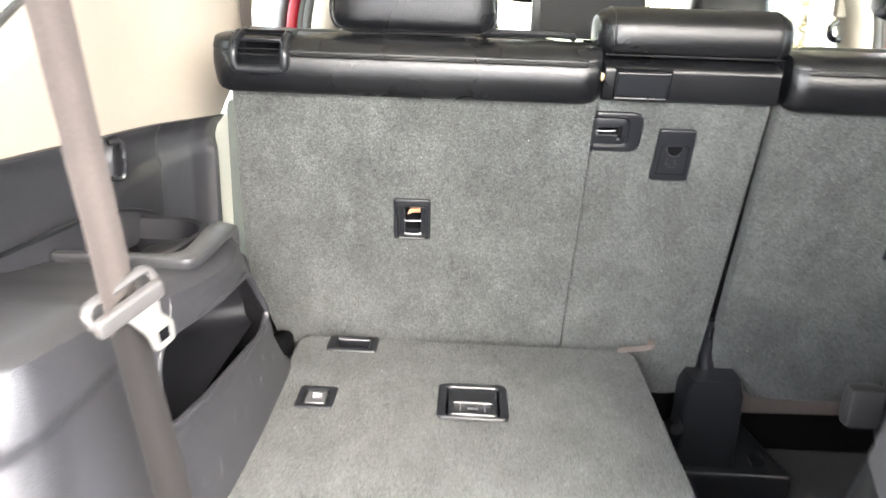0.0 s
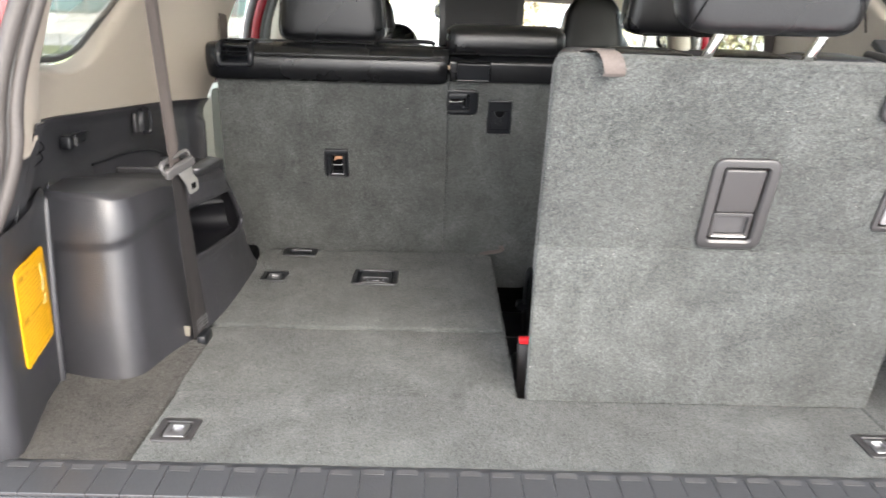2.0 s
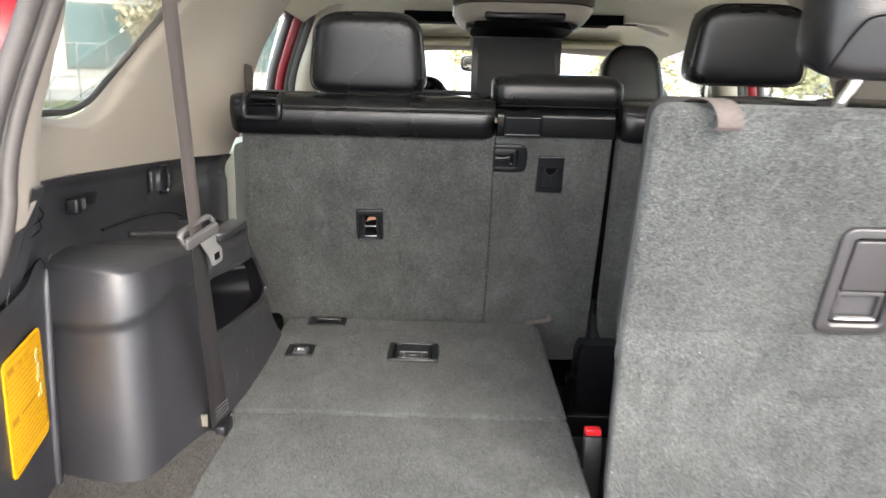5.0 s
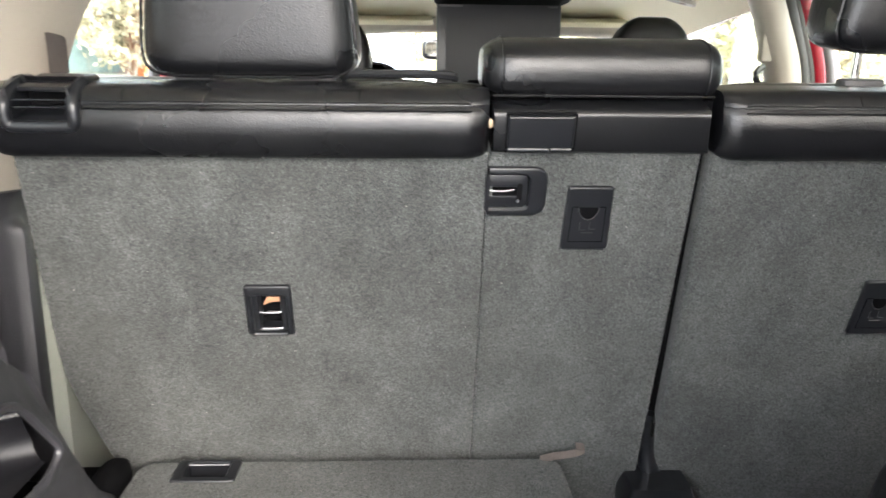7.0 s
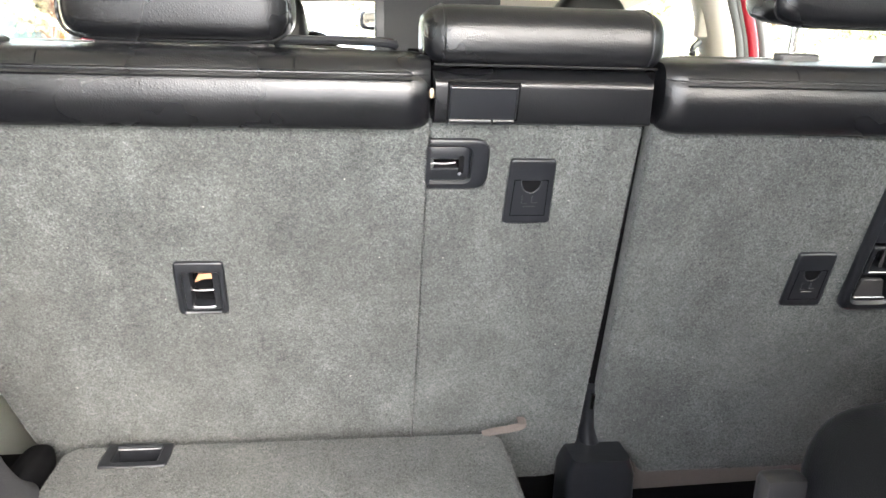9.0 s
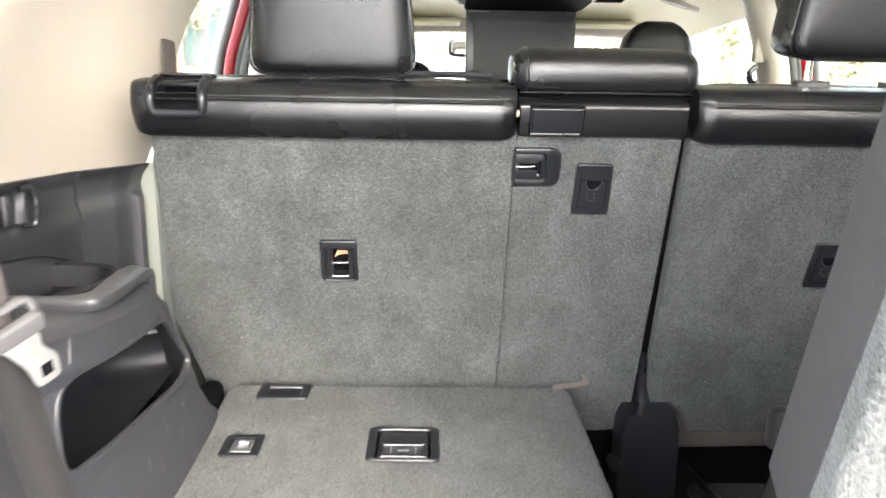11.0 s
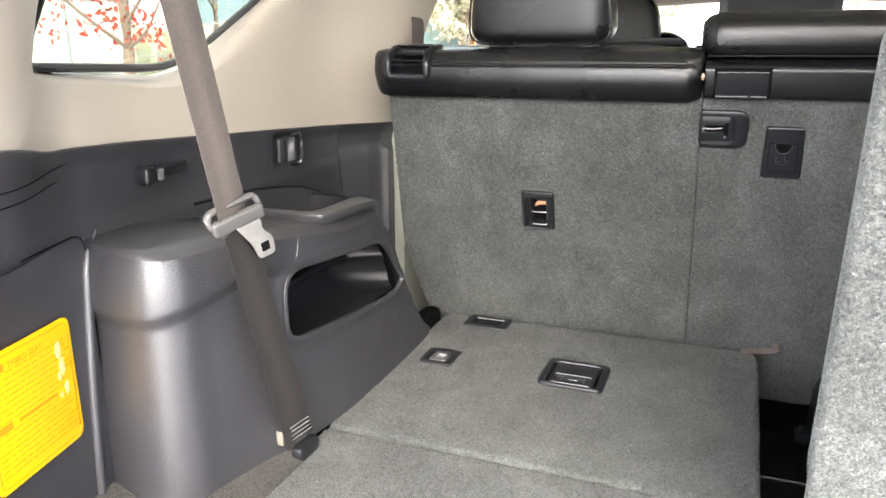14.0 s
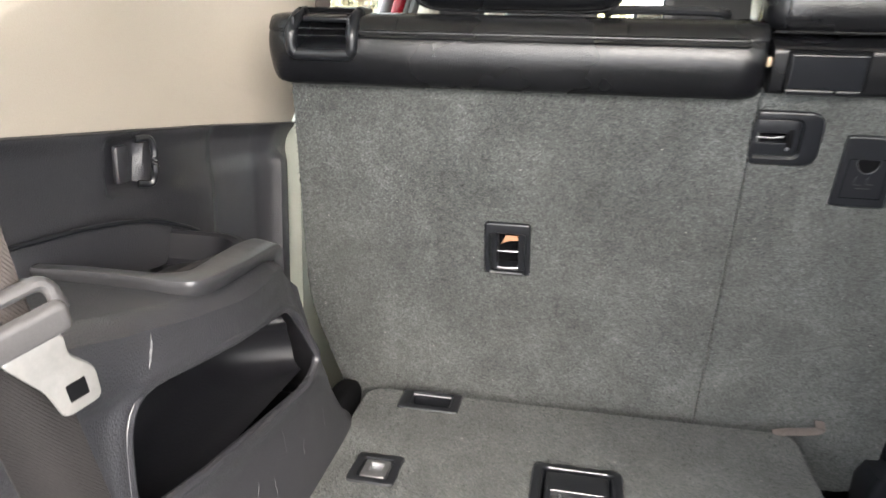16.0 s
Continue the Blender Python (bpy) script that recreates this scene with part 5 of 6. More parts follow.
folded = thing("third_row_seat", "third-row seat folded flat with a grey carpeted back", "car seat", "third row seats")
pile(part("carpet_back", slab(round_poly([(-0.573, 0.566), (0.001, 0.566), (0.003, 1.058), (-0.580, 1.058)], [0.014, 0.014, 0.03, 0.03]), 0.0, -0.10, r=0.010, holes=[rect(0.082, 0.082, 0.006, -0.276, 0.847), rect(0.036, 0.042, 0.003, -0.508, 0.842), rect(0.057, 0.037, 0.003, -0.482, 1.028)]), CARPET, folded, "grey carpet back panel"), Matrix(), 0.0, 0.010, seed=14)
pile(part("bridging_flap", slab(round_poly([(-0.551, 0.296), (-0.002, 0.296), (0.0, 0.562), (-0.573, 0.562)], 0.009), -0.003, -0.016, r=0.005), CARPET, folded, "grey carpeted bridging flap"), Matrix(), -0.003, 0.005, seed=15)
mh = pose(-0.276, 0.849, 0.0)
grip = part("release_grip", bezel(rect(0.104, 0.098, 0.012), rect(0.080, 0.080, 0.006, 0, -0.002), 0.005, mh, depth=0.022), BEZEL, folded, "glossy black release grip")
part("well", box((0.078, 0.078, 0.001), (0, -0.002, -0.021), mh, r=0), HOLE, grip, "dark well")
part("paddle", slab(rect(0.072, 0.072, 0.005, 0, -0.003), 0.0035, -0.002, mh, r=0.002, holes=[rect(0.058, 0.022, 0.003, 0, -0.018)]), BEZEL, grip, "black paddle with a window")
# highlights on the grip's glossy edges, drawn as thin pale bars
for x0, x1, y, z in ((-0.034, 0.034, 0.0375, 0.0052), (-0.029, 0.029, -0.0065, 0.0042), (-0.030, 0.030, -0.0375, 0.0034)):
    part("edge", tube([mh @ Vector((x0, y, z)), mh @ Vector((x1, y, z))], 0.0008, 6), EDGE_GLINT, grip, "pale line painted as the edge's highlight")
for x in (-0.018, 0.018):
    part("wire", tube([mh @ Vector((x, -0.008, 0.0)), mh @ Vector((x, -0.028, -0.001))], 0.0012, 8), DULL, grip, "bright wire")
part("cross_wire", box((0.016, 0.003, 0.002), (0, -0.015, 0.0), mh, r=0.0008), DULL, grip, "bright wire")
part("latch_block", box((0.020, 0.014, 0.010), (0, -0.020, -0.008), mh, r=0.002), BEZEL, grip, "black latch block")
fr = floor_ring(pose(-0.508, 0.842, 0.0), folded, 0.056, 0.062, False)
mg = pose(-0.482, 1.026, 0.0)
guide = part("belt_guide", bezel(rect(0.085, 0.056, 0.006), rect(0.056, 0.036, 0.003, 0, 0.002), 0.003, mg, depth=0.02), BEZEL, folded, "black belt guide")
part("well", box((0.054, 0.034, 0.001), (0, 0.002, -0.019), mg, r=0), HOLE, guide, "dark well")
# the guide's bright edge highlight, drawn as a pale bar
part("guide_bar", tube([mg @ Vector((-0.027, 0.016, 0.001)), mg @ Vector((0.027, 0.016, 0.001))], 0.0012, 8), EDGE_GLINT, guide, "pale line painted as the guide's highlight")
tab = smooth_line([(-0.026, 1.050, 0.000), (-0.008, 1.049, 0.005), (0.014, 1.047, 0.009), (0.030, 1.046, 0.014), (0.033, 1.045, 0.021), (0.022, 1.046, 0.022)], 8)
part("pull_strap", strap(tab, 0.012, (0.0, 1, 0.5), 0.0020), WEB, folded, "taupe pull strap")

raised = thing("third_row_seat", "raised third-row seat with leather headrest and carpeted back", "car seat", "third row seats")


def on3(pts):
    return [(x, (z - 0.267) * UP3) for x, z in pts]


outline = round_poly(on3([(0.009, 0.20), (0.565, 0.20), (0.572, 0.30), (0.545, 0.535), (0.004, 0.538)]), [0.014, 0.014, 0.1, 0.035, 0.022], 7)
def tapered(poly, m, layers):
    """A body behind a panel whose inner side slants away: each layer is (depth, shift of that side, drop of the top)."""
    top = max(p[1] for p in poly)
    return loft([lift([(p[0] + shift * (p[0] < 0.2), p[1] - drop * (p[1] > top - 0.08)) for p in poly], depth, m) for depth, shift, drop in layers])


part("dark_side", tapered(outline, THIRD_TOP, ((-0.006, 0.0005, 0.001), (-0.03, 0.004, 0.003), (-0.07, 0.011, 0.010), (-0.10, 0.017, 0.022))), SIDEVINYL, raised, "dark grey vinyl side of the backrest")
pile(part("carpet_back", slab(outline, 0.0, -0.020, THIRD_TOP, 0.007, holes=[rect(0.063, 0.119, 0.006, 0.284, 0.073 * UP3), rect(0.035, 0.057, 0.004, 0.510, 0.072 * UP3), rect(0.060, 0.060, 0.004, 0.476, 0.235 * UP3 + 0.003)]), CARPET, raised, "grey carpet back panel"), THIRD_TOP, 0.0, 0.007, seed=16)
# bridging flap folded up against the lower back, leaning slightly
lowm = plane_matrix((0, 0.292, 0.0), (1, 0, 0), (0, -0.017, 0.265))
pile(part("bridging_flap", slab(round_poly([(0.009, 0.0), (0.556, 0.0), (0.578, 0.266), (0.008, 0.266)], 0.007), 0.002, -0.012, lowm, r=0.004), CARPET, raised, "grey carpeted bridging flap"), lowm, 0.002, 0.004, seed=17)
part("flap_backing", tapered(round_poly([(0.009, 0.002), (0.556, 0.002), (0.578, 0.262), (0.008, 0.262)], 0.007), lowm, ((-0.006, 0.0005, 0), (-0.03, 0.004, 0), (-0.06, 0.009, 0))), SIDEVINYL, raised, "dark backing of the flap")
part("leather_edge", cushion((0.510, 0.49, 0.07), plane_matrix((0.296, 0.392, 0.262), (1, 0, 0), (0, -0.30, 1)), 0.2, 0.12, 0.03), LEATHER, raised, "black leather backrest")
for x0, x1 in ((0.075, 0.196), (0.204, 0.324), (0.332, 0.432)):
    part("leather_top", cushion((x1 - x0, 0.11, 0.046), plane_matrix(((x0 + x1) / 2, 0.264, 0.526), (1, 0, 0), (0, 1, 0.04)), 0.35, 0.25, n=14, wobble=0.05), LEATHER, raised, "puffed black leather top edge")
part("seat_cushion", cushion((0.34, 0.40, 0.24), pose(0.42, 0.60, 0.08), 0.35, 0.3), LEATHER, raised, "black leather seat cushion")
mk = at3(0.284, 0.340)
grip = part("release_grip", bezel(rect(0.094, 0.146, 0.018), rect(0.062, 0.118, 0.006), 0.006, mk, depth=0.016, r=0.003), GRIPPL, raised, "grey plastic release grip")
part("well", box((0.061, 0.117, 0.001), (0, 0, -0.0155), mk, r=0), HOLE, grip, "dark well")
part("paddle", slab(rect(0.057, 0.070, 0.005), 0.003, -0.004, mk @ pose(0, 0.021, 0, 2), r=0.003), GRIPPL, grip, "grey paddle")
part("pull_pocket", bezel(rect(0.057, 0.042, 0.004), rect(0.046, 0.030, 0.003), 0.0, mk @ pose(0, -0.036, 0), depth=0.010, r=0.001, sink=-0.012), GRIPPL, grip, "grey finger pocket")
part("pocket_edge", tube([mk @ Vector((-0.024, -0.0535, 0.0015)), mk @ Vector((0.024, -0.0535, 0.0015))], 0.0016, 8), DULL, grip, "bright lower edge")
mb = at3(0.510, 0.339)
btn = part("tie_down", bezel(rect(0.050, 0.072, 0.008), rect(0.034, 0.056, 0.004), 0.004, mb, depth=0.008, r=0.0012), GRIPPL, raised, "tie-down with a bright metal tongue")
part("well", box((0.033, 0.055, 0.001), (0, 0, -0.0075), mb, r=0), HOLE, btn, "dark well")
part("tongue", bezel(rect(0.030, 0.050, 0.004), rect(0.018, 0.022, 0.002, 0, -0.010), 0.0035, mb, depth=0.003, r=0.001, sink=-0.004), DULL, btn, "bright metal tongue")
mgd = at3(0.476, 0.502, 0.002)
u_line = [(-0.034, 0.024, -0.085), (-0.034, 0.034, -0.040), (-0.034, 0.035, -0.008), (-0.034, 0.026, 0.000), (-0.035, -0.018, 0.002), (-0.033, -0.027, 0.002), (-0.024, -0.031, 0.002)]
u_line = u_line + [(-x, y, z) for x, y, z in u_line[::-1]]
guide = part("belt_guide", tube(smooth_line([mgd @ Vector(q) for q in u_line], 5), 0.0058, 12, up=mgd.to_3x3() @ Vector((0, 0, 1))), GRIPPL, raised, "black belt guide arched over the seat's top edge")
part("back_plate", slab(rect(0.064, 0.064, 0.004, 0, 0.004), 0.001, -0.012, mgd, r=0.001), BEZEL, guide, "black back plate")
part("flap", slab(rect(0.052, 0.026, 0.003), 0.003, -0.004, mgd @ pose(0, 0.018, 0.001, -14), r=0.002), BEZEL, guide, "black spring flap")
part("flap", slab(rect(0.052, 0.018, 0.003), 0.003, -0.004, mgd @ pose(0, -0.012, 0.001, 14), r=0.002), GRIPPL, guide, "dark spring flap")
part("flap_edge", tube([mgd @ Vector((-0.026, 0.003, 0.005)), mgd @ Vector((0.026, 0.003, 0.005))], 0.0009, 6), DULL, guide, "bright flap edge")
part("top_cap", slab(rect(0.062, 0.090, 0.006), 0.004, -0.004, mgd @ pose(0, 0.032, -0.050, -80), r=0.003), BEZEL, guide, "black cap on the seat's top edge")
hm = plane_matrix((0.262, 0.185, 0.672), (1, 0, 0), (0, -0.2, 1))
hr3 = part("headrest", head_pad(0.226, 0.200, 0.10, hm, 0.03, 0.03, 34, 0.42), LEATHER, raised, "black leather headrest")
seam3 = smooth_line([hm @ Vector((x, y, 0.0518 + dz)) for x, y, dz in ((-0.106, -0.086, -0.006), (-0.088, -0.045, -0.0005), (-0.068, -0.031, 0.0005), (0, -0.029, 0.0015), (0.068, -0.031, 0.0005), (0.088, -0.045, -0.0005), (0.106, -0.086, -0.006))], 6)
part("seam", tube(seam3, 0.0012, 6), HOLE, hr3, "curved seam")
for x in (0.199, 0.329):
    part("post", tube(smooth_line([(x - 0.004, 0.225, 0.515), (x, 0.215, 0.540), (x + 0.008, 0.195, 0.572), (x + 0.012, 0.190, 0.60)], 4), 0.0068, 12), CHROME, raised, "chromed headrest post")
    part("post_guide", slab(rect(0.028, 0.03, 0.010), 0.006, -0.004, pose(x, 0.224, 0.532, -6), r=0.003), BEZEL, raised, "black post guide")
lug = smooth_line([(0.050, 0.230, 0.542), (0.058, 0.208, 0.548), (0.068, 0.188, 0.546), (0.074, 0.178, 0.534), (0.077, 0.180, 0.522), (0.076, 0.186, 0.517)], 6)
part("pull_strap", strap(lug, 0.028, (1, 0.1, 0), 0.002), WEB, raised, "taupe pull strap")

for x in (-0.508, 0.516):
    floor_ring(pose(x, 0.178, 0.0, 0, 0, 0), floor, 0.058, 0.062)

# ---- belts ----
belt = thing("seat_belt", "taupe third-row seat belt hanging with its tongue unlatched", "seat belt", "seat belts")
foot, knee, tip = Vector((-0.566, 0.488, 0.018)), Vector((-0.543, 0.357, 0.356)), Vector((-0.522, 0.222, 0.80))
line = [foot.lerp(knee, k / 20) for k in range(20)] + [knee.lerp(tip, k / 30) for k in range(31)]
lean = [(0.30 * max(0, 1 - i / 20) + 0.02, 1, 0.3) for i in range(len(line))]
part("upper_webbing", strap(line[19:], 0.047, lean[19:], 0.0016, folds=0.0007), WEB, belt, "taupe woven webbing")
# same strap below the tongue, coloured darker as its shaded half
part("lower_webbing", strap(line[:21], 0.046, lean[:21], 0.0016, folds=0.0007), WEB_SHADED, belt, "webbing below the tongue, shade put into its colour")
c = knee
along = (tip - foot).normalized()
acr = Vector((0.42, 0.9, 0.12))
acr = (acr - along * acr.dot(along)).normalized()
slider = plane_matrix(c, acr, along)
if (slider.to_3x3() @ Vector((0, 0, 1))).y > 0:
    slider = slider @ Matrix.Diagonal((-1, 1, -1, 1))
ring = [slider @ Vector((q.x, q.y, 0.003 - 0.45 * q.y)) for q in rect(0.058, 0.017, 0.008, 0, 0.0015, 7)]
tg = part("tongue_body", tube(ring + ring[:2], 0.0048, 10, flat=0.75), GREYPL, belt, "grey plastic tongue loop")
part("front_lip", slab(round_poly([(-0.030, -0.013), (0.030, -0.013), (0.030, 0.003), (-0.030, 0.003)], 0.005), 0.0125, 0.006, slider, r=0.003), GREYPL, tg, "grey plastic lip")
part("tongue_blade", slab(round_poly([(-0.006, -0.012), (0.024, -0.012), (0.023, -0.026), (0.033, -0.040), (0.032, -0.060), (0.012, -0.060), (0.008, -0.040)], 0.005), 0.011, 0.0082, slider, r=0.0010), STEEL, belt, "steel tongue blade")
part("blade_slot", slab(rect(0.010, 0.011, 0.001, 0.0215, -0.047), 0.0113, 0.010, slider, r=0.0002), HOLE, belt, "slot in the blade")
anchor = part("belt_anchor", box((0.018, 0.046, 0.024), (-0.562, 0.492, 0.004), pose(0, 0, 0, 0, 0, 0), r=0.006), BEZEL, belt, "dark belt anchor at the floor")
part("anchor_tag", box((0.011, 0.003, 0.020), (-0.585, 0.470, 0.026), pose(0, 0, 0, 0, 0, 0), r=0.001), TAGPAPER, belt, "pale tag")
stripes = bmesh.new()
for j in range(4):
    q = foot.lerp(knee, 0.03 + 0.02 * j)
    tube([q - acr * 0.019 + slider.to_3x3() @ Vector((0, 0, 0.0014)), q + acr * 0.019 + slider.to_3x3() @ Vector((0, 0, 0.0014))], 0.0009, 5, stripes)
part("stitching", stripes, STITCH, belt, "rows of stitching")

belt2 = thing("seat_belt", "black third-row seat belt running over the raised seat", "seat belt", "seat belts")
line = smooth_line([(0.625, 0.365, 0.80), (0.604, 0.345, 0.70), (0.558, 0.31, 0.60), (0.522, 0.285, 0.535), (0.508, 0.275, 0.50)], 8)
part("webbing", strap(line, 0.047, (0.93, 0.15, -0.3), 0.0016), WEB_BLACK, belt2, "black woven webbing")
for sgn in (-1, 1):
    b3 = thing("seat_belt", "second-row seat belt coming out of the beige pillar trim", "seat belt", "seat belts")
    line = smooth_line([(sgn * 0.700, 1.150, 0.596), (sgn * 0.684, 1.158, 0.584), (sgn * 0.680, 1.158, 0.56), (sgn * 0.679, 1.156, 0.51), (sgn * 0.679, 1.152, 0.40)], 6)
    part("webbing", strap(line, 0.044, (-0.14 * sgn, 0.99, 0), 0.0016), WEB, b3, "dark woven webbing")
    part("slot", box((0.012, 0.058, 0.010), (sgn * 0.694, 1.152, 0.592), r=0.004), BEZEL, b3, "belt slot in the trim")

buckle = thing("belt_buckle", "black belt buckle with a red release button", "belt buckle")
part("stalk", box((0.030, 0.022, 0.12), (0.034, 0.515, -0.06), pose(0, 0, 0), r=0.006), GREYPL, buckle, "dark plastic buckle body")
part("release_button", box((0.026, 0.017, 0.012), (0.033, 0.512, 0.006), r=0.003), BUTTON, buckle, "red release button")
buckle2 = thing("belt_buckle", "dark grey belt buckle lying beside the raised third-row seat", "belt buckle")
part("stalk", box((0.05, 0.03, 0.06), (0.235, 0.76, 0.078), pose(0, 0, 0), r=0.01), GRIPPL, buckle2, "grey plastic buckle body")
part("stem", box((0.08, 0.02, 0.03), (0.285, 0.765, 0.07), r=0.004), WEB_BLACK, buckle2, "black stem")

# ---- front of the cabin ----
for sgn in (-1, 1):
    seat = thing("front_seat", "black leather front seat with a rounded headrest", "car seat", "front seats")
    m = plane_matrix((sgn * 0.425, 2.16, 0.560), (1, 0, 0), (0, 0.12, 1))
    part("headrest", head_pad(0.26, 0.23, 0.12, m, 0.26, 0.62), LEATHER, seat, "black leather headrest")
    part("backrest", cushion((0.50, 0.66, 0.20), plane_matrix((sgn * 0.40, 2.17, 0.22), (1, 0, 0), (0, 0.05, 1)), 0.3, 0.35, 0.28), LEATHER, seat, "black leather backrest")
    part("cushion", cushion((0.50, 0.50, 0.22), pose(sgn * 0.40, 2.45, -0.12), 0.35, 0.3), LEATHER, seat, "black leather seat cushion")
    for dx in (-0.05, 0.05):
        part("post", tube([(sgn * 0.40 + dx, 2.16, 0.48), (sgn * 0.40 + dx, 2.162, 0.56)], 0.006, 10), CHROME, seat, "chromed headrest post")
    part("seat_base", box((0.36, 0.4, 0.14), (sgn * 0.40, 2.42, -0.22), r=0.02), PLASTIC, seat, "black seat base")

unit = thing("overhead_monitor", "flip-down video monitor in a beige and brown ceiling housing", "monitor")
um = pose(0.0, 1.88, 0.757, -5)
def oval(w, d, z):
    return lift(rect(w, d, min(w, d) * 0.32, steps=8), z, um)
part("top_band", loft([oval(0.425, 0.40, 0.09), oval(0.435, 0.41, 0.07), oval(0.432, 0.405, -0.006), oval(0.40, 0.38, -0.010)]), material("brown_band", (0.055, 0.036, 0.030), rough=0.35, spread=0.1), unit, "glossy brown band")
part("housing", loft([oval(0.40, 0.38, -0.004), oval(0.424, 0.398, -0.010), oval(0.412, 0.380, -0.026), oval(0.385, 0.34, -0.044), oval(0.36, 0.30, -0.052), oval(0.345, 0.29, -0.052), oval(0.33, 0.27, -0.03)], caps=(True, True)), BEIGE, unit, "beige housing")
part("recess", loft([oval(0.315, 0.275, -0.068), oval(0.30, 0.27, -0.056), oval(0.28, 0.25, -0.030)]), HOLE, unit, "dark recess")
part("recess_bar", box((0.24, 0.05, 0.026), (0, -0.158, -0.040), um, r=0.010), BEZEL, unit, "black latch bar")
part("hinge", tube([(-0.02, 1.955, 0.70), (0.02, 1.955, 0.70)], 0.012, 12), BEZEL, unit, "black hinge")
mt = plane_matrix((0, 1.962, 0.585), (1, 0, 0), (0, 0.05, 1))
panel = part("screen_panel", slab(rect(0.298, 0.215, 0.006), 0.0, -0.022, mt, r=0.004), BEZEL, unit, "black screen panel")
part("screen", slab(rect(0.255, 0.160, 0.003, 0, -0.014), 0.0012, -0.002, mt, r=0.0006), SCREEN, panel, "unlit screen")
part("print_mark", box((0.055, 0.005, 0.0006), (-0.115, 0.093, 0.0006), mt, r=0), GREYPL, panel, "small pale mark")
part("print_mark", box((0.022, 0.004, 0.0006), (0.13, 0.092, 0.0006), mt, r=0), GREYPL, panel, "small pale mark")

mirror = thing("rear_view_mirror", "rear-view mirror in a pale housing under the windscreen header", "mirror")
mm = plane_matrix((-0.05, 2.95, 0.60), (1, -0.1, 0), (0, 0.1, 1))
part("housing", cushion((0.25, 0.075, 0.04), mm, 0.35, 0.4, n=14), BEZEL, mirror, "dark mirror housing")
part("glass", slab(rect(0.22, 0.055, 0.02), 0.0215, 0.018, mm, r=0.001), CHROME, mirror, "mirror glass")
part("stem", tube([(-0.05, 2.96, 0.62), (-0.05, 2.90, 0.695)], 0.01, 8), BEZEL, mirror)
for sgn in (-1, 1):
    visor = thing("sun_visor", "beige cloth sun visor folded against the headliner", "sun visor", "sun visors")
    part("flap", slab(rect(0.38, 0.15, 0.03), 0.008, -0.008, pose(sgn * 0.33, 2.72, 0.690, 10), r=0.007), LINER, visor)
    part("pivot", tube([(sgn * 0.16, 2.78, 0.690), (sgn * 0.13, 2.79, 0.70)], 0.006, 8), BEIGE, visor, "beige pivot")
    lamp = thing("dome_lamp", "round beige roof lamp with a cloudy lens", "lamp", "roof lamps")
    part("ring", bezel([Vector((0.064 * math.cos(a), 0.048 * math.sin(a))) for a in [2 * math.pi * q / 32 for q in range(32)]], [Vector((0.040 * math.cos(a), 0.028 * math.sin(a))) for a in [2 * math.pi * q / 32 for q in range(32)]], 0.012, pose(sgn * 0.52, 2.26, 0.734, 180 + 4, sgn * 16), depth=0.0), BEIGE, lamp, "beige lamp ring")
    part("lens", cushion((0.05, 0.04, 0.02), pose(sgn * 0.52, 2.26, 0.731, 0, sgn * 16), 0.8, 0.9, n=10), JAMB, lamp, "cloudy lens")
    grab = thing("belt_guide", "pale adjustable belt guide on the centre pillar", "belt guide", "pillar belt guides")
    part("slider", box((0.03, 0.03, 0.09), (sgn * 0.640, 1.93, 0.60), r=0.008), BEIGE, grab)
    part("loop", tube(smooth_line([(sgn * 0.628, 1.905, 0.545), (sgn * 0.61, 1.90, 0.53), (sgn * 0.615, 1.90, 0.505), (sgn * 0.640, 1.905, 0.50)], 5), 0.008, 8), BEZEL, grab, "black belt loop")
    part("webbing", strap([(sgn * 0.63, 1.90, 0.52), (sgn * 0.64, 1.91, 0.30), (sgn * 0.68, 1.93, -0.2)], 0.046, (0.5, 1, 0), 0.0016), WEB, grab, "taupe webbing")
rl = thing("dome_lamp", "oval roof lamp with a chromed bezel above the second row", "lamp", "roof lamps")
part("ring", cushion((0.12, 0.07, 0.03), pose(0.40, 1.20, roof_z(1.2) - 0.006), 0.7, 0.6, n=14), CHROME, rl, "chromed bezel")
part("lens", cushion((0.09, 0.05, 0.02), pose(0.40, 1.20, roof_z(1.2) - 0.017), 0.7, 0.6, n=12), JAMB, rl, "cloudy lens")

# ---- outside ----
STUCCO = material("cream_render", (0.52, 0.49, 0.40), rough=0.9, spread=0.06, grain=6, cloud=0.3, bump=0.1)
STUCCO_G = material("pale_green_render", (0.47, 0.49, 0.40), rough=0.9, spread=0.06, grain=6, cloud=0.3, bump=0.1)
ORANGE = material("orange_panel", (0.62, 0.20, 0.06), rough=0.7, spread=0.08, grain=8, cloud=0.5, bump=0.0)
WHITEWALL = material("white_cladding", (0.68, 0.68, 0.66), rough=0.6, spread=0.05, grain=5, cloud=0.3, bump=0.0)
TEAL = material("teal_window_glass", (0.20, 0.28, 0.29), rough=0.12, spread=0.1, grain=2, cloud=0.5, bump=0.0)
AWNING = material("grey_metal_awning", (0.24, 0.26, 0.24), rough=0.5, spread=0.1, grain=4, cloud=0.5, bump=0.0)
SIGNRED = material("red_sign_letters", (0.52, 0.10, 0.10), rough=0.4, spread=0.05, bump=0.0)
BANNER = material("red_banner", (0.60, 0.10, 0.08), rough=0.6, spread=0.1, bump=0.0)
BARK = material("grey_bark", (0.24, 0.18, 0.13), rough=0.9, spread=0.3, grain=30, cloud=3, bump=0.6)
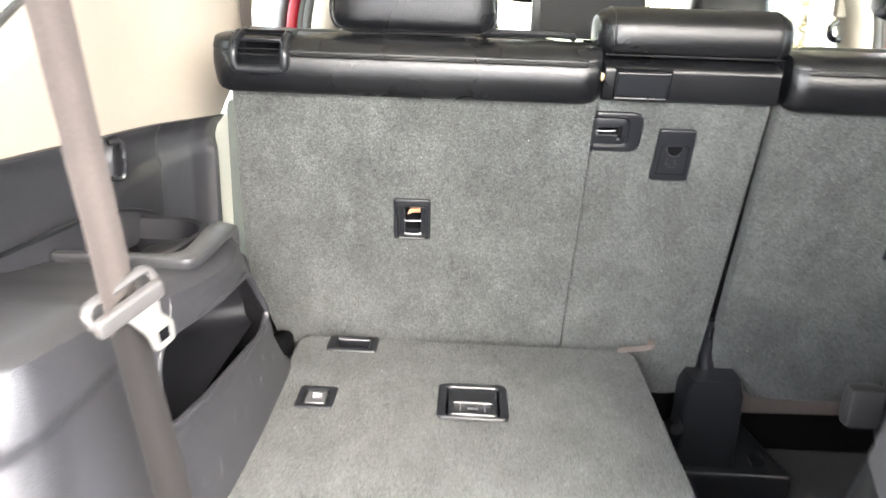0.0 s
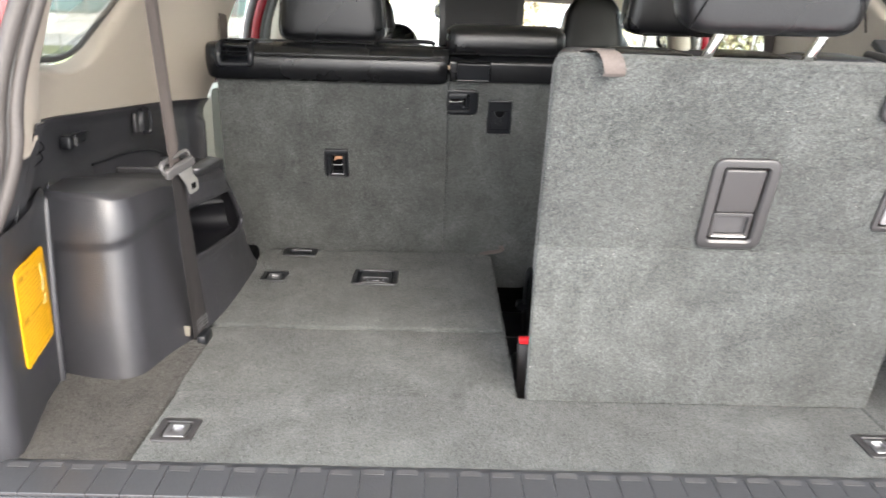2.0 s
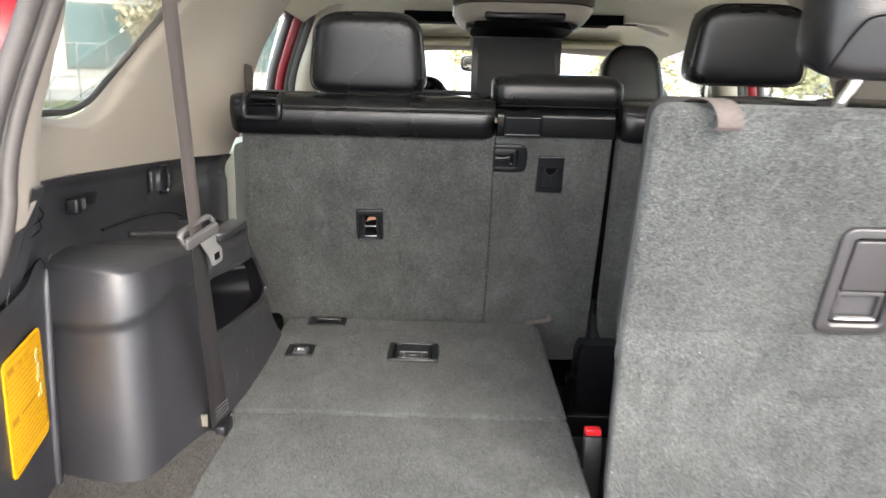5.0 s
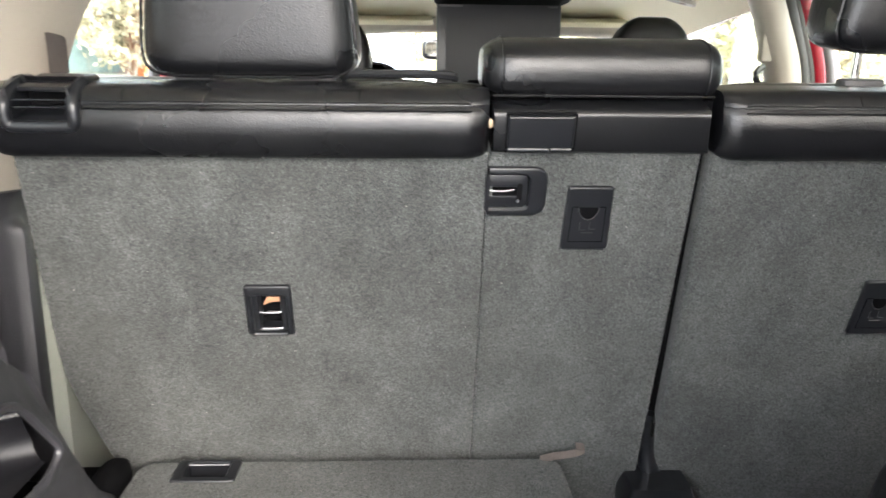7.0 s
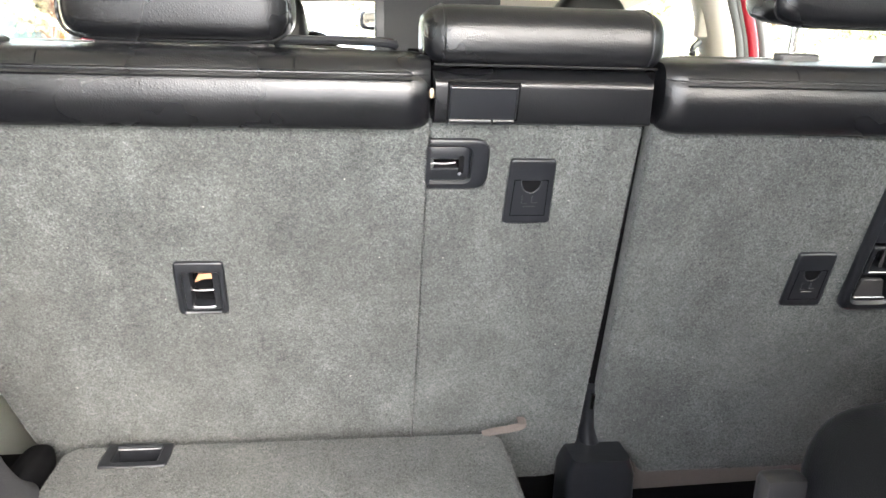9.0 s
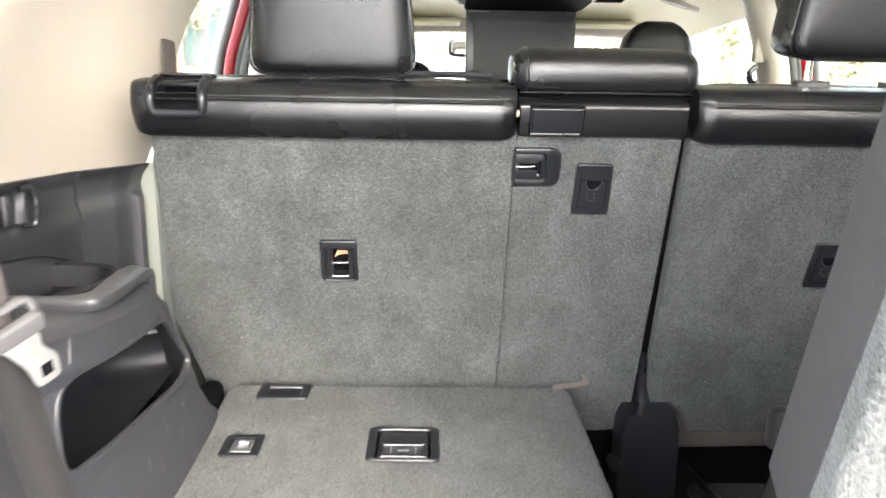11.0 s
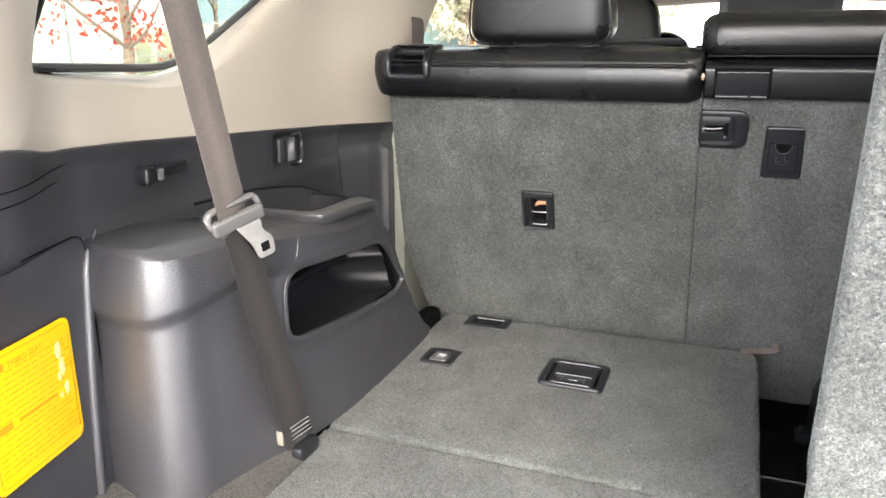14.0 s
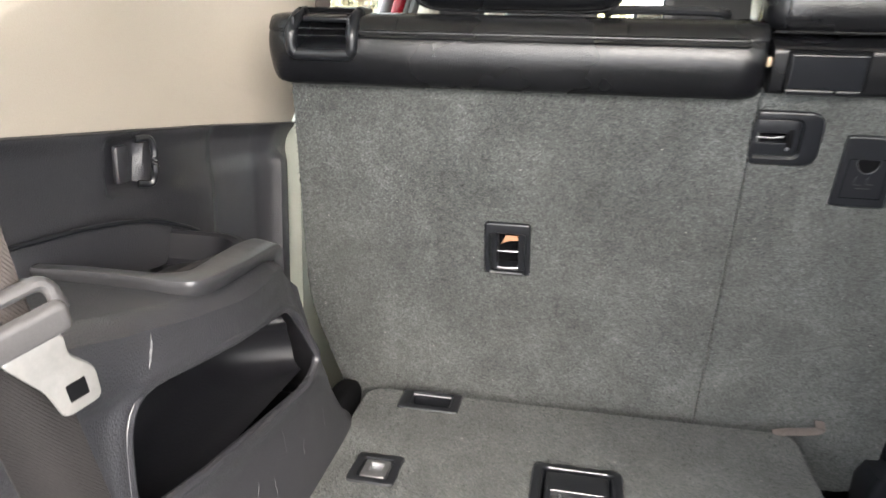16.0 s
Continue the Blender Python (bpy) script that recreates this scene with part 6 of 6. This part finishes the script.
GRASS = material("lawn_grass", (0.13, 0.155, 0.07), rough=0.95, spread=0.35, grain=25, cloud=0.7, bump=0.7)
FENCE = material("galvanised_fence", (0.42, 0.43, 0.44), rough=0.5, metal=0.5, spread=0.1, bump=0.0)
BLUE = material("blue_car_paint", (0.03, 0.10, 0.38), rough=0.25, spread=0.08, bump=0.0)
SILVER = material("silver_car_paint", (0.45, 0.46, 0.48), rough=0.3, metal=0.5, spread=0.06, bump=0.0)
DARKGL = material("dark_car_glass", (0.02, 0.025, 0.03), rough=0.1, spread=0.1, bump=0.0)
# the blue of distance haze is put into the hills' own colour
HILL = material("hazy_blue_hills", (0.22, 0.28, 0.36), rough=1.0, spread=0.12, grain=0.05, cloud=0.01, bump=0.0)


def leaf_material(name, base):
    m = material(name, base, rough=0.7, spread=0.1, bump=0.0)
    n, l = m.node_tree.nodes, m.node_tree.links
    g = n.new("ShaderNodeNewGeometry")
    r = n.new("ShaderNodeValToRGB")
    r.color_ramp.elements[0].color = (*[c * 0.6 for c in base], 1)
    r.color_ramp.elements[1].color = (*[min(1, c * 1.5) for c in base], 1)
    l.new(g.outputs["Random Per Island"], r.inputs[0])
    l.new(r.outputs[0], n["Principled BSDF"].inputs["Base Color"])
    return m


LEAF_RED = leaf_material("red_maple_leaf", (0.36, 0.045, 0.025))
# olive and brown leaves made paler, with bright haze put into the colour
LEAF_OLIVE = leaf_material("haze_pale_olive_leaf", (0.58, 0.56, 0.36))
LEAF_BROWN = leaf_material("haze_pale_brown_leaf", (0.60, 0.54, 0.40))


def polar(az, dist):
    x, y = dist * math.sin(radians(az)), dist * math.cos(radians(az))
    return Vector((x, y, ground_z(x, y)))


def tree(place, height, spread_r, leafmat, count, leaf, label, seed, bare=0.3, trunk_r=0.09, crown_low=0.35):
    """Tapered trunk, limbs that fork once, and a crown of single leaves at the twigs."""
    rt = random.Random(seed)
    ob = thing("tree", label, "tree", "trees outside")
    wood, tips = bmesh.new(), []
    top = place + Vector((0.1 * spread_r, 0, height * 0.95))
    trunk = smooth_line([place + Vector((0, 0, -0.1)), place + Vector((0.05, 0.03, height * 0.35)), place + Vector((-0.04, 0.05, height * 0.65)), top], 5)
    tube(trunk, [trunk_r * (1 - 0.85 * i / len(trunk)) for i in range(len(trunk))], 9, wood)
    for k in range(18):
        h = crown_low + (1 - crown_low) * (k + rt.random()) / 18
        s = trunk[min(len(trunk) - 1, int(h * (len(trunk) - 1)))]
        a, reach = rt.random() * 6.283, spread_r * (1.15 - 0.75 * h) * (0.7 + 0.5 * rt.random())
        e = s + Vector((math.cos(a) * reach, math.sin(a) * reach, reach * (0.35 + 0.5 * rt.random())))
        mid = s.lerp(e, 0.5) + Vector((0, 0, -0.08 * reach))
        limb = smooth_line([s, mid, e], 4)
        tube(limb, [trunk_r * 0.28 * (1 - 0.8 * i / len(limb)) for i in range(len(limb))], 6, wood)
        for q in range(4):
            b = limb[2 + rt.randrange(len(limb) - 2)]
            f = b + Vector((rt.uniform(-1, 1), rt.uniform(-1, 1), rt.uniform(-0.1, 0.9))) * reach * 0.4
            tube([b, f], [trunk_r * 0.1, trunk_r * 0.03], 5, wood)
            tips += [b.lerp(f, 0.5), f]
        tips.append(e)
    part("trunk", wood, BARK, ob, "grey-brown trunk and limbs")
    verts, faces = [], []
    for k in range(count):
        c = rt.choice(tips) + Vector((rt.gauss(0, 1), rt.gauss(0, 1), rt.gauss(0, 0.8))) * spread_r * 0.10
        u = Vector((rt.gauss(0, 1), rt.gauss(0, 1), rt.gauss(0, 1))).normalized()
        v = u.cross(Vector((rt.gauss(0, 1), rt.gauss(0, 1), rt.gauss(0, 1)))).normalized()
        s, n0 = leaf * (0.6 + 0.8 * rt.random()), len(verts)
        verts += [c - u * s, c + v * s * 0.6, c + u * s, c - v * s * 0.6]
        faces += [(n0, n0 + 1, n0 + 2), (n0, n0 + 2, n0 + 3)]
    me = bpy.data.meshes.new("crown")
    me.from_pydata([tuple(v) for v in verts], [], faces)
    me.materials.append(leafmat)
    crown = new("crown", me)
    crown.parent = ob
    crown["kind"] = "stuff"
    return ob


def facade(name, label, place, az, w, h, depth, mat, bays):
    """A low commercial building: walls, parapet, and window bays; its front faces the car park."""
    ob = thing(name, label, "building", "buildings")
    m = Matrix.Translation(place) @ pose(0, 0, 0, 0, 0, -az)
    part("wall", box((w, depth, h), (0, depth / 2, h / 2), m, r=0), mat, ob)
    part("parapet", box((w + 0.3, 0.5, 0.5), (0, 0.05, h - 0.1), m, r=0.03), mat, ob, "moulded parapet")
    for x, z, bw, bh in bays:
        win = part("window", box((bw + 0.2, 0.12, bh + 0.2), (x, -0.03, z), m, r=0.02), AWNING, ob, "shop window in a grey frame")
        n = max(1, int(bw / 1.6))
        for i in range(n):
            part("pane", box((bw / n - 0.08, 0.05, bh), (x - bw / 2 + bw / n * (i + 0.5), -0.09, z), m, r=0), TEAL, win)
    return ob, m


# supermarket across the car park
shop, sm = facade("shop_building", "cream supermarket building with red sign letters and a metal awning", polar(42.5, 80), 42.5, 44, 7.7, 16, STUCCO, [(-8.4, 5.0, 3.6, 1.6), (0.4, 5.0, 4.2, 0.8), (0.9, 2.7, 2.6, 1.0), (11, 3.6, 5.5, 3.0), (-18, 3.4, 4.5, 3.0)])
slope = sm @ Matrix.Translation((0.4, -0.1, 4.4)) @ pose(0, 0, 0, 30)
awn = part("awning", box((5.4, 2.2, 0.15), (0, -0.9, 0), slope, r=0.02), AWNING, shop, "ribbed grey metal awning")
for k in range(14):
    part("awning_rib", box((0.09, 2.2, 0.10), (-2.6 + 0.4 * k, -0.9, 0.1), slope, r=0), AWNING, awn)
part("banner", box((2.4, 0.1, 1.2), (5.6, -0.15, 4.0), sm, r=0.01), BANNER, shop, "red banner")
for text, z, size in (("ORIENTAL", 6.35, 0.62), ("SUPERMARKET", 5.65, 0.48)):
    cu = bpy.data.curves.new("sign_text", "FONT")
    cu.body, cu.size, cu.align_x, cu.extrude = text, size, "CENTER", 0.06
    cu.materials.append(SIGNRED)
    t = new("sign_letters", cu)
    t.parent = shop
    t.matrix_world = sm @ pose(0.0, -0.15, z, 90)
    t["label"] = "red raised sign letters"

# white and orange building beyond the lawn
store, wm = facade("store_building", "white commercial building with orange pillars", polar(-30, 42), -30, 30, 6.0, 12, WHITEWALL, [(-4.5, 2.6, 5, 3), (4.5, 2.6, 5, 3), (11, 2.6, 4, 3)])
for x in (-7.6, -1.0, 8.0):
    part("orange_pillar", box((0.9, 0.6, 5.4), (x, -0.3, 2.7), wm, r=0.03), ORANGE, store, "orange pillar")
# pale green building close by
near, nm = facade("corner_building", "pale green rendered building with panel joints", polar(-55.5, 17), -60, 7.0, 6.0, 6, STUCCO_G, [])
for x in (-2.3, 0.0, 2.2):
    part("panel_joint", box((0.05, 0.03, 6.0), (x, -0.005, 3.0), nm, r=0), AWNING, near, "vertical panel joint")
part("panel_joint", box((7.0, 0.03, 0.05), (0, -0.005, 2.2), nm, r=0), AWNING, near, "level panel joint")

tree(polar(-45.2, 11.5), 4.6, 1.9, LEAF_RED, 3600, 0.045, "young maple with a few red autumn leaves", 5, trunk_r=0.10, crown_low=0.28)
tree(polar(-38.5, 24), 6.5, 2.6, LEAF_OLIVE, 500, 0.09, "nearly bare roadside tree", 6, trunk_r=0.11)
tree(polar(36.5, 104), 10.5, 5.5, LEAF_OLIVE, 9000, 0.24, "leafy green tree beside the supermarket", 7, trunk_r=0.2, crown_low=0.2)
tree(polar(32.5, 108), 10.0, 5.5, LEAF_BROWN, 9000, 0.24, "brown autumn tree with thinning leaves", 8, trunk_r=0.2, crown_low=0.2)
for k, (az, d, h, mat) in enumerate(((-20, 40, 7, LEAF_BROWN), (-14, 46, 8, LEAF_BROWN), (-6, 55, 7, LEAF_OLIVE), (0, 60, 6, LEAF_OLIVE), (6, 58, 6.5, LEAF_BROWN), (12, 50, 7, LEAF_OLIVE), (17, 30, 8, LEAF_OLIVE), (22, 34, 9, LEAF_OLIVE), (27, 40, 8, LEAF_BROWN))):
    tree(polar(az, d), h, h * 0.45, mat, 9000, 0.15, "autumn tree at the edge of the car park", 20 + k, trunk_r=0.16, crown_low=0.15)

lawn = part("lawn", box((60, 9, 0.06), (0, 0, 0.0), Matrix.Translation(polar(-32, 25)) @ pose(0, 0, 0, 0, 0, 32), r=0), GRASS)
tagged(lawn, "green mown lawn strip beyond the car park", "lawn", kind="stuff")
hedge = bmesh.new()
rh = random.Random(3)
for k in range(26):
    c = polar(-46 + 0.55 * k, 26 + rh.random())
    cushion((1.6, 1.4, 1.6 + rh.random() * 0.8), Matrix.Translation(c + Vector((0, 0, 0.7))), 0.8, 0.9, n=8, bm=hedge, wobble=0.4)
tagged(part("hedge", hedge, LEAF_OLIVE), "row of dull green shrubs along the fence", "shrubs", kind="stuff")

fence = thing("fence", "grey steel mesh fence beyond the lawn", "fence")
for k in range(15):
    p = polar(-52 + 1.9 * k, 22)
    part("post", tube([p, p + Vector((0, 0, 1.9))], 0.03, 6), FENCE, fence)
rail = bmesh.new()
for z in (0.15, 1.0, 1.85):
    tube([polar(-52 + 1.9 * k, 22) + Vector((0, 0, z)) for k in range(15)], 0.02, 5, rail)
part("rail", rail, FENCE, fence, "steel rails")


def parked_car(place, az, paint, label):
    ob = thing("parked_car", label, "car", "parked cars")
    m = Matrix.Translation(place) @ pose(0, 0, 0, 0, 0, az)
    prof = smooth_line([(-2.15, 0, 0.35), (-2.15, 0, 0.75), (-1.3, 0, 0.92), (-0.7, 0, 1.40), (0.6, 0, 1.45), (1.5, 0, 0.98), (2.1, 0, 0.85), (2.2, 0, 0.4)], 4)
    rings = [[m @ Vector((p.x, y, p.z * (1 if abs(y) < 0.7 else 0.97) - (0.08 if abs(y) > 0.75 and p.z > 1 else 0))) for p in prof] for y in (-0.86, -0.78, -0.5, 0, 0.5, 0.78, 0.86)]
    body = loft(rings, closed=False)
    part("body", body, paint, ob)
    for s in (-1, 1):
        part("side_glass", slab(round_poly([(-1.1, 0.95), (1.25, 0.97), (0.55, 1.36), (-0.65, 1.33)], 0.08), 0.005, -0.01, m @ plane_matrix((0, s * 0.86, 0), (1, 0, 0), (0, 0, 1)) @ Matrix.Diagonal((1, 1, -s, 1)), r=0.003), DARKGL, ob, "dark side glass")
        part("side", slab(round_poly([(-2.14, 0.35), (2.18, 0.4), (2.05, 0.84), (1.5, 0.96), (-1.3, 0.92), (-2.14, 0.74)], 0.08), 0.0, -0.02, m @ plane_matrix((0, s * 0.86, 0), (1, 0, 0), (0, 0, 1)) @ Matrix.Diagonal((1, 1, -s, 1)), r=0.003), paint, ob, "painted side")
        for x in (-1.35, 1.35):
            w = part("wheel", tube([m @ Vector((x, s * 0.70, 0.33)), m @ Vector((x, s * 0.89, 0.33))], 0.33, 20), RUBBER, ob, "black tyre")
            part("rim", tube([m @ Vector((x, s * 0.88, 0.33)), m @ Vector((x, s * 0.90, 0.33))], 0.2, 16), SILVER, w, "silver rim")
    return ob


parked_car(polar(-33, 33), 20, BLUE, "blue saloon parked beyond the lawn")
parked_car(polar(-36, 30), 60, SILVER, "silver saloon parked by the fence")
parked_car(polar(47, 66), 130, SILVER, "silver saloon parked before the supermarket")

hills = bmesh.new()
ring_lo, ring_hi = [], []
for k in range(121):
    az = -70 + 140 * k / 120
    h = 26 + 14 * noise.noise(Vector((k * 0.07, 0, 0))) + 5 * noise.noise(Vector((k * 0.3, 2, 0)))
    ring_lo.append(polar(az, 600) + Vector((0, 0, -2)))
    ring_hi.append(polar(az, 640) + Vector((0, 0, h * 0.55)))
loft([ring_lo, ring_hi], closed=False, bm=hills)
tagged(part("backdrop", hills, HILL), "hazy blue hills on the horizon", "hills", kind="structure")
